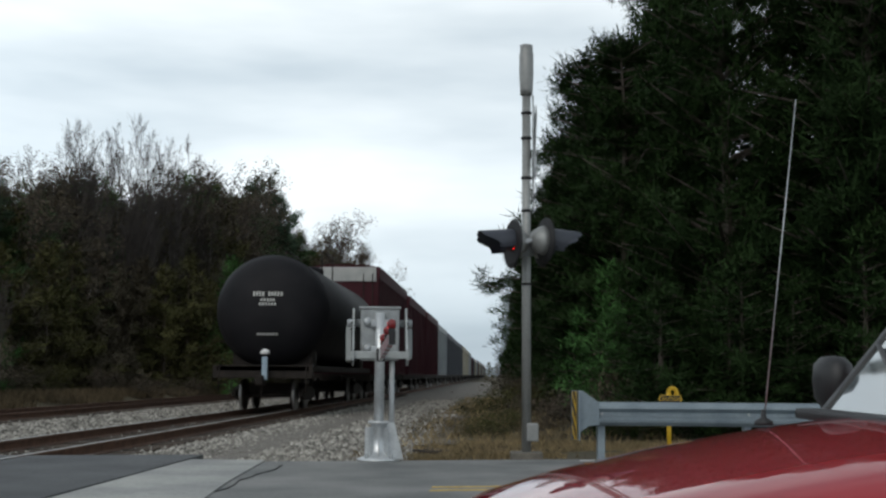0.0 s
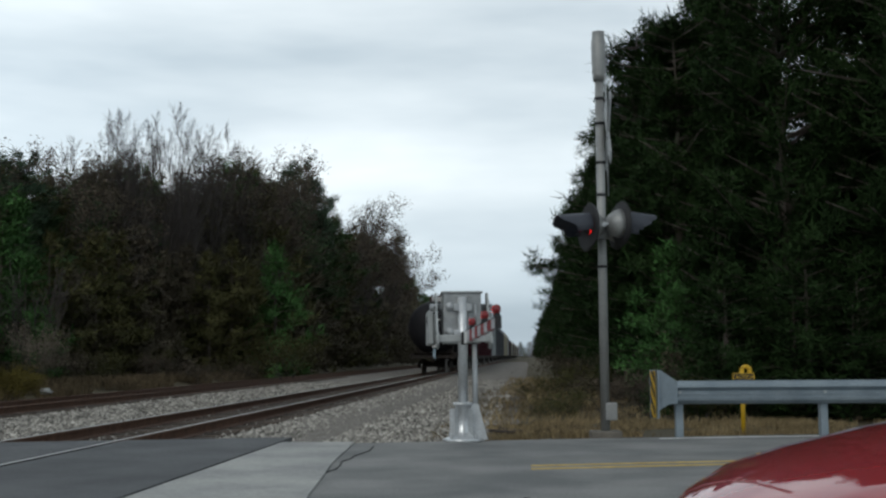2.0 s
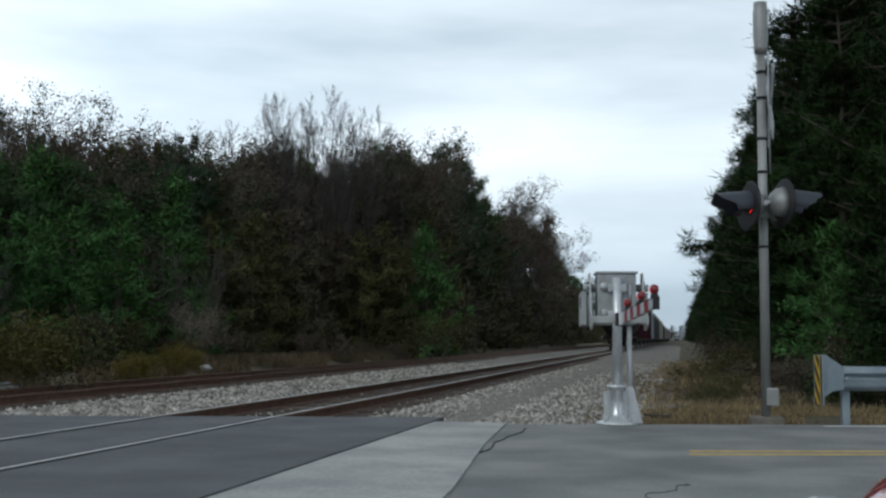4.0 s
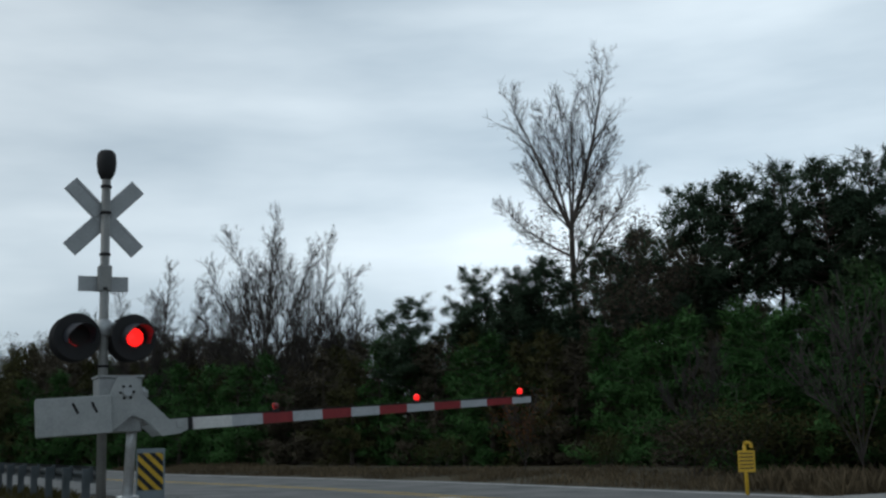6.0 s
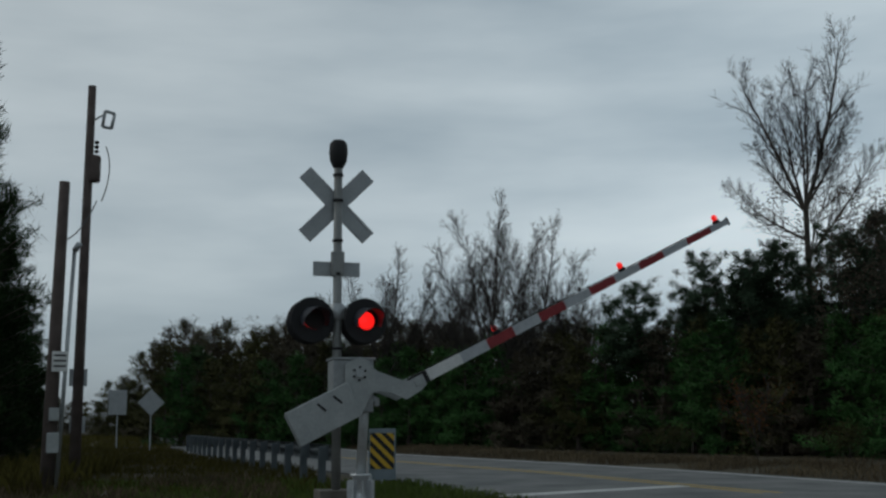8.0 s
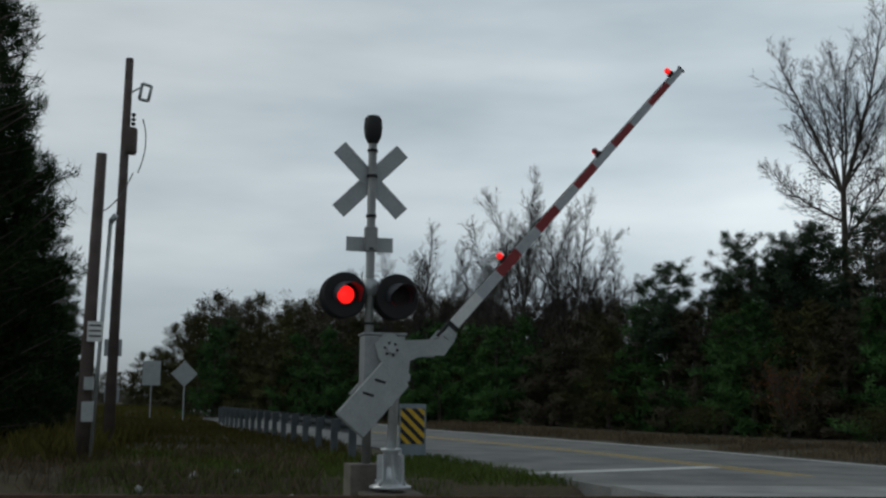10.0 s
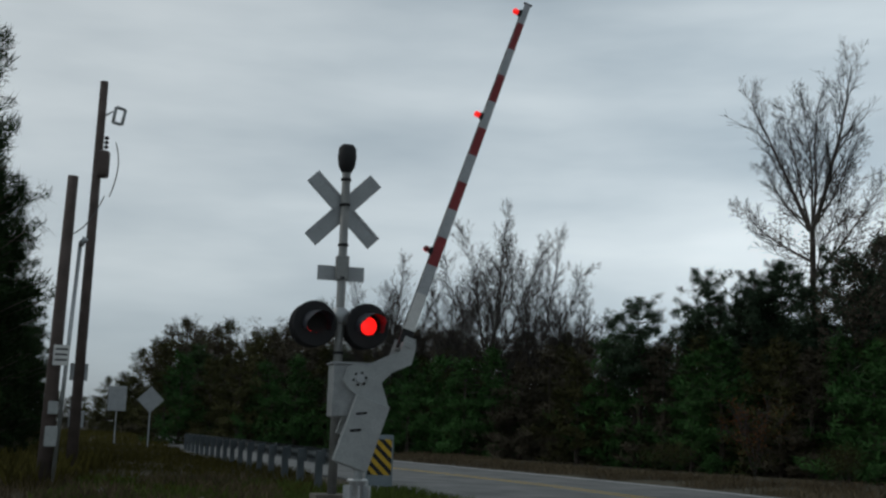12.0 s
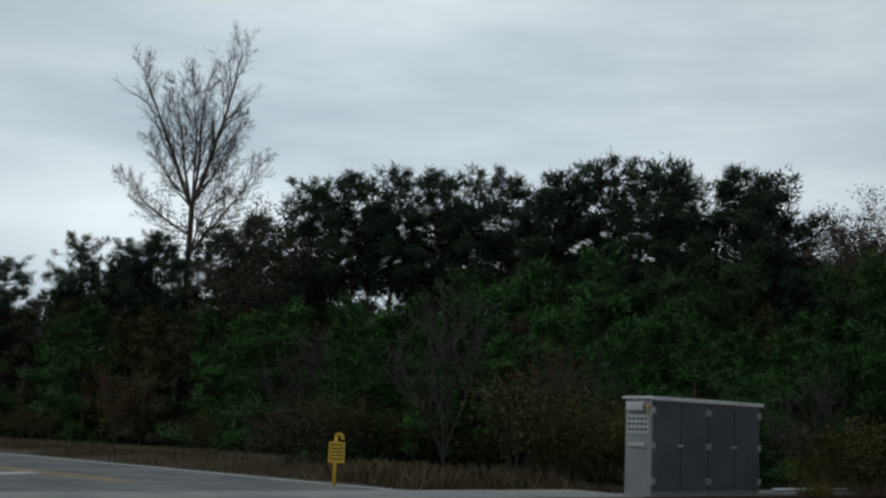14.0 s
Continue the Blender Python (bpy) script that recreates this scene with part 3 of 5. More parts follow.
def build_trees():
    rnd = random.Random(5)
    tall = [pine(11 + i, 14, 0.56 - 0.05 * (i % 3), 2.5, "tall pine with a bare trunk and a dark tufted crown", needle=M_pine_tall, leaves=46, size=0.4, dense=1.2, width=0.06, inner=0.55, puff=0.24) for i in range(4)]
    mid = [pine(31 + i, 10, 0.2, 2.2, "pine with a green crown at the wood's edge", inner=0.5, puff=0.2) for i in range(3)]
    young = [young_pine(51 + i, 6, 2.2, "bushy young pine, green to the ground") for i in range(4)]
    brown = [bare_tree(71 + i, 12, "autumn tree with few reddish brown leaves", 0.2, 4, 0.5, 0.3, 24, M_brown_leaf, size=0.12, name="autumn_tree") for i in range(3)]
    olive = [young_pine(81 + i, 7, 2.6, "dense olive brown tree at the wood's edge", needle=(M_olive, M_umber)[i % 2], leaves=26) for i in range(4)]
    bare = [leader_tree(91 + i, 12, "leafless grey tree with fine upright twigs", 0.2, [(rnd.uniform(0, 50) + 60 * n, 0.18 + 0.11 * n, 0.62 - 0.055 * n, 1 - 0.08 * n, 0.6) for n in range(6)], 0.2, 0.13, M_bark_pale) for i in range(3)]
    bush = [shrub(101 + i, 1.8, 1.0, "straggling brown shrub at the wood's edge", (M_brown_leaf, M_olive, M_umber)[i]) for i in range(3)]

    def put(kinds, az, dist, top, wide=1.0):
        """A tree whose top stands at that angle above the eye."""
        x, y = polar(az, dist)
        ob = rnd.choice(kinds)
        k = (dist * math.tan(radians(top)) + EYE) / OWN[ob.name]
        return plant(ob, x, y, rnd.uniform(0, 360), max(0.5, min(1.5, k ** 0.7)) * wide, k)

    # the wood beyond the tracks: direction, distance and angle of the tops of the tall pines
    for az, d, top in ((57.8, 46, 11.4), (55.6, 45, 11.7), (53.6, 47, 11.9), (51.5, 45, 12.0), (49.5, 46, 12.1), (47.6, 45, 11.7), (45.5, 44, 12.2), (43.6, 45, 12.8),
                       (41.8, 44, 12.9), (39.7, 43, 12.7), (36.8, 44, 12.5), (35.4, 43, 12.2), (60.2, 50, 9.5), (62.3, 50, 9.0), (64.6, 52, 8.4), (66.4, 52, 8.0), (68.0, 54, 7.8), (71.3, 50, 6.7),
                       (11.3, 104, 9.3), (10.6, 106, 8.5), (12.0, 108, 8.3), (30.8, 60, 9.0), (24.5, 64, 9.2)):
        put(tall, az, d, top)
    for az in range(36, 70, 2):
        put(tall, az + rnd.uniform(0, 1), 56 + rnd.uniform(0, 4), (8.6 if az < 47 else 7.9 if az < 54 else 6.3) + rnd.uniform(-0.9, 0.5))
    for i in range(26):
        az = 35 + i * 1.4
        put(mid + tall[:1], az, 62 + rnd.uniform(0, 5), (7.6 if az < 46 else 4.7) + rnd.uniform(-1.2, 0.6), 1.2)
    for i in range(14):
        put(mid + olive, 20 + i * 1.2, 72 + rnd.uniform(0, 5), 8.6 + rnd.uniform(-1, 0.6), 1.3)
    for az, d, top in ((32.7, 56, 10.4), (31.6, 57, 10.1), (28.8, 58, 10.3), (27.2, 60, 9.9), (23.0, 66, 9.2), (14.4, 84, 8.9), (16.4, 80, 9.4), (13.6, 90, 8.4), (18.4, 76, 9.7), (8.4, 130, 6.8), (7.2, 150, 5.6), (6.3, 170, 4.0), (5.4, 190, 2.8), (61.0, 45, 9.6), (7.8, 140, 6.2), (9.6, 122, 7.4)):
        put(brown, az, d, top)
    for az, d, top in ((20.6, 74, 10.9), (19.5, 73, 11.4), (18.5, 75, 11.7), (17.5, 74, 11.6), (16.5, 76, 11.3), (15.6, 80, 10.8), (14.8, 84, 9.9), (21.5, 74, 10.2), (22.4, 74, 9.5), (19.0, 80, 11.2), (17.0, 82, 11.2), (14.0, 78, 8.6), (8.8, 125, 6.2), (7.0, 145, 5.2)):
        put(bare, az, d, top)
    for i in range(42):
        az = 12.5 + i * 1.05
        d = 29 + 3.0 * rnd.random() if az > 36 else min(20.5 / math.sin(radians(az)), 70) + rnd.uniform(0, 5)
        put(young if rnd.random() < (0.75 if az > 23 else 0.2) else olive, az, d, rnd.uniform(4.0, 6.2), 1.1)
        if az < 50:
            put((mid + young) if az > 24 else (olive + mid), az + 0.5, d + 8, rnd.uniform(6.4, 8.6), 1.15)
        if az < 36:
            put(mid + olive, az + 0.2, d + 14, rnd.uniform(7.6, 9.4), 1.15)
    for i in range(22):
        a = 4.6 + i * 0.45
        top = float(np.interp(a, (4.6, 5.0, 6.0, 8.0, 10.0, 12.0, 14.0), (2.0, 2.8, 4.4, 5.7, 6.8, 7.9, 9.2)))
        put(olive + mid[:1], a, 21.5 / math.sin(radians(a)), top + rnd.uniform(-0.5, 0.2), 1.7)
    # along the north side of the far road
    for i in range(30):
        az = 54 + i * 1.35
        d = 31 + i * 1.3
        put(young + olive, az, d + rnd.uniform(0, 4), max(2.8, 5.2 - i * 0.07) * rnd.uniform(0.85, 1.1), 1.2)
        put(olive + mid[:1], az + 0.7, d + 8 + rnd.uniform(0, 4), max(3.2, 5.4 - i * 0.06) * rnd.uniform(0.85, 1.1), 1.2)
    for i in range(34):
        az = 74 + i * 0.68
        fall = max(0, az - 93.4) * 1.0
        put(olive + brown[:1], az, 72 + i * 2.0, 4.9 - fall + rnd.uniform(-0.35, 0.3), 1.3)
    # three leafless trees with fan-shaped crowns across the far road, and thinner ones between them
    for i, (az, d, top, lean) in enumerate(((78.5, 60, 11.1, 1.6), (76.3, 62, 10.0, 1.6), (83.6, 66, 8.6, 1.8), (80.4, 68, 8.0, 1.3), (74.4, 68, 7.0, 1.2))):
        h = d * math.tan(radians(top)) + EYE
        fan = leader_tree(191 + i, h, "leafless tree with a fan of upright branches across the road", 0.34,
                          [(az + b + rnd.uniform(-25, 25), w * lean, ln, lo, th) for b, w, ln, lo, th in
                           ((0, 0.08, 0.64, 1.0, 0.75), (180, 0.16, 0.6, 0.98, 0.62), (0, 0.34, 0.54, 0.95, 0.55), (180, 0.42, 0.5, 0.9, 0.5), (90, 0.25, 0.52, 1.0, 0.5),
                            (270, 0.28, 0.52, 0.96, 0.5), (0, 0.62, 0.38, 0.8, 0.4), (180, 0.7, 0.36, 0.74, 0.4))], 0.19, 0.12, M_bark_pale, twigs=4)
        x, y = polar(az, d)
        plant(fan, x, y, 0)
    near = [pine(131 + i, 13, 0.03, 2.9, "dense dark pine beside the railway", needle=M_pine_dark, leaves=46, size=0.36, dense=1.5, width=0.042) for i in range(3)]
    # the wood south of the poles
    for az, d, top in ((103.5, 30, 17.6), (104.7, 28, 19.0), (101.4, 36, 9.2), (102.5, 33, 11.5), (100.6, 46, 6.2), (104.3, 33, 14), (99.8, 60, 4.2), (102.0, 42, 7.0)):
        put(near, az, d, top, 0.8)
    for i in range(12):
        put(olive, 95 + i * 0.62, 210 + rnd.uniform(0, 40), rnd.uniform(0.7, 1.5), 1.6)
    for i in range(16):
        az = 80 + i * 1.0
        put(olive, az, 120 + i * 2.0, 4.1 - max(0, az - 92.6) * 1.0 + rnd.uniform(-0.3, 0.3), 1.5)
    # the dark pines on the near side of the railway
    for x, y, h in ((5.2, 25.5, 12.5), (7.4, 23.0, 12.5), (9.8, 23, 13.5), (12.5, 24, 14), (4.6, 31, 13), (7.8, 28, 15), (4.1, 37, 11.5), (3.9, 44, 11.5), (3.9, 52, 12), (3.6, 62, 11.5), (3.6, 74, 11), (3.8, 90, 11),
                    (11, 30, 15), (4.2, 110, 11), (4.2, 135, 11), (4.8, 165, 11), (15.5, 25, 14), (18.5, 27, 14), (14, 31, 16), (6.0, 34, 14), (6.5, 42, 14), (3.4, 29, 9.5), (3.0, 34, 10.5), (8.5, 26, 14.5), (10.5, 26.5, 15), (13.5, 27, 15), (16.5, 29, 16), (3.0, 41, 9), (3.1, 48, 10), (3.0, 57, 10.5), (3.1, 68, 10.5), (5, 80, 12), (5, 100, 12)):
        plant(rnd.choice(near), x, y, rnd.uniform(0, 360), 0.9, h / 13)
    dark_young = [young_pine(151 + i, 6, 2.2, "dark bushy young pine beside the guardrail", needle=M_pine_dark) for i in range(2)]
    for i in range(14):
        plant(rnd.choice(dark_young), 3.4 + 1.2 * i * 0.9 + rnd.uniform(-0.3, 0.3), 20.8 + rnd.uniform(-0.4, 1.4), rnd.uniform(0, 360), 0.7, rnd.uniform(0.3, 0.7))
    for i in range(22):
        az = 14 + i * 2.1
        d = max(27.5, min(19.0 / math.sin(radians(az)), 60)) + rnd.uniform(0, 1.5)
        x, y = polar(az, d)
        plant(rnd.choice(bush), x, y, rnd.uniform(0, 360), rnd.uniform(0.8, 1.3), rnd.uniform(0.5, 1.1))
    for az, d, k in ((30.5, 27, 1.1), (12.0, 60, 1.4), (47, 25.5, 1.2), (44.5, 25, 1.0), (62, 33, 0.6), (70, 38, 0.6), (33.2, 24.6, 0.35)):
        x, y = polar(az, d)
        plant(bush[1], x, y, rnd.uniform(0, 360), k, k)
    small = [bare_tree(171 + i, 4, "small leafless tree with pale stems at the wood's edge", 0.08, 3, 0.42, 0.45, leaders=5, open_out=0.35, first=0.34, r=0.035, leaves=3 * i, leaf=M_rust) for i in range(2)]
    for az, d, k in ((50.6, 26.5, 1.0), (46.4, 26.5, 0.7), (44.0, 27.5, 0.75), (57.5, 30, 0.8), (23.6, 46, 1.1), (33.5, 28, 0.8), (66, 36, 0.6)):
        x, y = polar(az, d)
        plant(rnd.choice(small), x, y, rnd.uniform(0, 360), k, k)
    gold = shrub(181, 2.4, 1.0, "yellowing shrub at the wood's edge", M_yellow_leaf, 14)
    for az, d, k in ((31.8, 27.5, 0.68), (33.3, 25.0, 0.28), (44.8, 26, 0.5), (24.6, 38, 0.5), (26.5, 35, 0.4), (42.5, 27, 0.6)):
        x, y = polar(az, d)
        plant(gold, x, y, rnd.uniform(0, 360), k, k)
    pale = shrub(183, 3.2, 1.1, "shrub with pale dry leaves at the wood's edge", M_pale_leaf, 6)
    for az, d in ((23.6, 44),):
        x, y = polar(az, d)
        plant(pale, x, y, rnd.uniform(0, 360), 0.62, 0.62)
    big = leader_tree(4, 18.5, "tall leafless tree with a forked crown above the pines", 0.6,
                      [(64, 0.36, 0.42, 1.0, 0.7), (244, 0.42, 0.37, 0.98, 0.62), (244, 0.22, 0.35, 0.97, 0.45), (64, 0.1, 0.32, 1.0, 0.45), (150, 0.14, 0.34, 0.98, 0.4),
                       (64, 0.62, 0.26, 1.0, 0.35), (244, 1.5, 0.22, 0.86, 0.4), (64, 0.62, 0.3, 0.78, 0.42), (244, 0.9, 0.2, 0.98, 0.32), (240, 1.7, 0.12, 0.74, 0.28), (64, 0.25, 0.3, 0.76, 0.32)], 0.16, 0.17, M_bark)
    x, y = polar(63.3, 53)
    plant(big, x, y, 0)
    # low brush between the near wood and the stones
    for x, y, k, kz in ((0.5, 22.5, 0.5, 0.3), (1.2, 24.5, 0.7, 0.4), (0.2, 27, 0.6, 0.4), (1.9, 21.8, 0.6, 0.45), (0.9, 30, 0.8, 0.5), (2.6, 20.4, 0.5, 0.4), (1.6, 34, 1.0, 0.6), (1.2, 40, 1.0, 0.7), (1.6, 48, 1.1, 0.8), (2.9, 23.4, 0.9, 0.7), (0.1, 20.9, 0.4, 0.22)):
        plant(rnd.choice(bush), x, y, rnd.uniform(0, 360), k, kz)
    for x, y, k, kz in ((2.6, 23.5, 0.5, 0.42), (3.2, 22.0, 0.5, 0.5), (4.4, 21.3, 0.5, 0.45), (2.8, 26.5, 0.7, 0.6), (5.6, 21.6, 0.5, 0.5)):
        plant(dark_young[0] if x > 3 else young[1], x, y, rnd.uniform(0, 360), k, kz)
    # woods that close the view down the line
    for i in range(26):
        y = 185 + 16 * i
        plant(rnd.choice(near), 4.6 + rnd.uniform(-0.4, 0.8), y, rnd.uniform(0, 360), 1.1, 0.95)
        plant(rnd.choice(olive), -21.5 - rnd.uniform(0, 3), y + 8, rnd.uniform(0, 360), 1.6, 1.5)
    for i in range(12):
        plant(rnd.choice(olive), -30 + 5 * i, 640, rnd.uniform(0, 360), 2.0, 1.2)


M_rust = leafy("rusty_leaves", (0.11, 0.045, 0.02), (0.18, 0.075, 0.035))
M_pale_leaf = leafy("pale_dry_leaves", (0.11, 0.095, 0.072), (0.19, 0.165, 0.13))
M_umber = leafy("umber_leaves", (0.056, 0.049, 0.034), (0.10, 0.086, 0.06))
build_trees()
# ---- crossing signals ----
def signal_head(parent, at, facing, lit_parts, ln=0.46):
    """One flashing lamp: black background disc, hood, and a lens disc that turns its lit or its dark face forward. facing: degrees round z of the lens's way."""
    m = pose(*at, 0, 0, facing)                      # the lens looks along local -y
    q = pose(0, 0, 0, 90, 0, 0)
    head = part("signal_lamp", lathe([(0.29, 0.0), (0.305, 0.012), (0.30, 0.03), (0.16, 0.05), (0.15, 0.13), (0.09, 0.2), (0.0, 0.21)], 28, m=pose(0, 0, 0, -90, 0, 0)), M_black, parent, "flashing light with a black round background", m)
    part("rear_cover", lathe([(0.2, 0.04), (0.175, 0.12), (0.12, 0.2), (0.0, 0.225)], 20, m=pose(0, 0, 0, -90, 0, 0)), M_mast, head, "grey rounded rear housing")
    bm = bmesh.new()
    k = 16
    a0, a1 = radians(-25), radians(205)
    for r, flip in ((0.175, 1), (0.168, -1)):
        rows = []
        for i in range(k + 1):
            a = a0 + (a1 - a0) * i / k
            cut = ln * min(1.0, 0.5 + 0.8 * max(0, math.sin(a)))
            rows.append([bm.verts.new((r * math.cos(a), -0.005, r * math.sin(a))), bm.verts.new((r * math.cos(a), -cut, r * math.sin(a) - cut * 0.09))])
        for u, w in zip(rows, rows[1:]):
            f = bm.faces.new((u[0], w[0], w[1], u[1]) if flip > 0 else (u[0], u[1], w[1], w[0]))
            f.smooth = True
    part("hood", bm, M_hood, head, "curved dark hood")
    bm = lathe([(0.0, 0.0), (0.118, 0.0), (0.118, 0.004)], 24, m=pose(0, 0, 0, -90, 0, 0))
    for f in bm.faces:
        f.material_index = 1
    lathe([(0.118, 0.0045), (0.09, 0.016), (0.0, 0.026)], 24, bm=bm, m=pose(0, 0, 0, 90, 0, 0), index=0)
    lens = part("lens", bm, [M_glow, M_dark_lens], head, "round red lens", pose(0, -0.008, 0))
    lit_parts.append(lens)
    return head


def crossbuck(parent, at, facing):
    """Two crossed boards with the white face along local +y and bare backs along -y."""
    m = pose(*at, 0, 0, facing)
    for a in (45, -45):
        bm = box((1.24, 0.004, 0.225), (0, 0.018 if a > 0 else 0.026, 0), m=Matrix(), bevel=0)
        b = part("crossbuck_board", bm, M_sign_back, parent, "bare grey back of a crossbuck board", m @ pose(0, 0, 0, 0, a, 0))
        part("face", box((1.22, 0.002, 0.205), (0, 0.024 if a > 0 else 0.032, 0)), M_white, b, "white front face")
        for s in (-1, 1):
            part("stiffener", box((1.2, 0.012, 0.012), (0, 0.01, s * 0.085)), M_galv, b)


def mast(label, x, y, facing, lean, base_z, block, block_top):
    """The flashing light mast; facing: the way round z in which the lamps of one side look along local -y."""
    ob = thing("crossing_signal", label, "railway signal", pose(x, y, base_z, lean[0], lean[1], facing), "crossing signals")
    part("foundation", box((block, block, 0.5), (0, 0, block_top - 0.25), 0.015), M_stained, ob, "weathered concrete block")
    part("pole", tube((0, 0, block_top - 0.05), (0, 0, 4.75), 0.062, 0.058, 16), M_mast, ob, "grey aluminium mast")
    part("junction_box", box((0.13, 0.16, 0.24), (0.03, 0.08, 0.14), 0.02), M_mast, ob)
    for z in (4.45, 4.1, 3.55, 3.1, 2.1):
        part("band", tube((0, 0, z), (0, 0, z + 0.035), 0.072, sides=16), M_black, ob, "dark clamp band")
    part("cross_arm", tube((-0.4, 0, 2.66), (0.4, 0, 2.66), 0.028), M_galv, ob)
    part("lamp_collar", lathe([(0.07, 2.5), (0.1, 2.52), (0.1, 2.7), (0.07, 2.72)], 14), M_galv, ob)
    return ob


M_hood = mat("grey_black_hood", (0.022, 0.026, 0.036), (0.045, 0.05, 0.065), 0.5, bump=0.03)
M_mast = mat("aluminium_mast", (0.22, 0.225, 0.22), (0.33, 0.335, 0.325), 0.5, metal=0.4, scale=3, bump=0.05)
M_stained = mat("stained_concrete", (0.10, 0.09, 0.075), (0.20, 0.18, 0.15), 0.9, scale=4, fine=30)
LENSES = {"far_left": [], "far_right": [], "near": []}


def build_masts():
    # the near mast: seen along its cross arm, boards edge-on
    ob = mast("grey mast with flashing red lights beside the guardrail", 0.72, 16.2, -89, (0, 0), 0.2, 0.42, -0.12)
    spare = []
    # lamps of this mast hang on a bracket each side; local -y looks away over the tracks
    for sx in (-0.36, 0.36):
        signal_head(ob, (sx * 0.8, -0.2, 2.66), 20, LENSES["near"])
        signal_head(ob, (sx * 0.8, 0.26, 2.68), 200, LENSES["near"])
        part("bracket", tube((sx, -0.2, 2.66), (sx, 0.24, 2.68), 0.03), M_galv, ob)
    crossbuck(ob, (0, 0.09, 4.0), 0)
    part("bell", lathe([(0.0, 4.72), (0.082, 4.72), (0.088, 4.8), (0.098, 5.0), (0.098, 5.3), (0.088, 5.32), (0.088, 5.42), (0.0, 5.43)], 18), M_mast, ob, "cylindrical grey warning bell")
    part("conduit", tube((0.0, 0.1, 3.1), (0.0, 0.09, 4.72), 0.011), M_galv, ob)
    # the far mast
    ob = mast("grey mast with crossed boards seen from behind and flashing red lights", -15.7, 1.14, 90 + 7, (0, 0), 0.0, 0.5, 0.28)
    for sx, key in ((-0.355, "far_left"), (0.355, "far_right")):
        signal_head(ob, (sx, -0.16, 2.48), 9, LENSES[key], 0.32)
        signal_head(ob, (sx, 0.16, 2.48), 180, LENSES["near"], 0.32)
        part("bracket", tube((sx, -0.16, 2.52), (sx, 0.16, 2.52), 0.03), M_galv, ob)
    crossbuck(ob, (0, 0.08, 4.07), 0)
    part("bell", lathe([(0.03, 4.55), (0.07, 4.57), (0.115, 4.66), (0.13, 4.78), (0.12, 4.9), (0.08, 4.95), (0.0, 4.96)], 16), M_black, ob, "dark rounded warning bell")
    part("track_sign", box((0.64, 0.006, 0.2), (0, 0.075, 3.19)), M_sign_back, ob, "bare back of a small sign")
    part("sign_clamp", box((0.17, 0.13, 0.34), (0, 0.0, 3.25), 0.02), M_mast, ob)


GATE_ARMS = []
ARM_LIGHTS = {"first": [], "second": [], "tip": []}


M_drive = mat("dull_cast_aluminium", (0.24, 0.255, 0.26), (0.36, 0.375, 0.375), 0.5, metal=0.35, scale=7, bump=0.1)


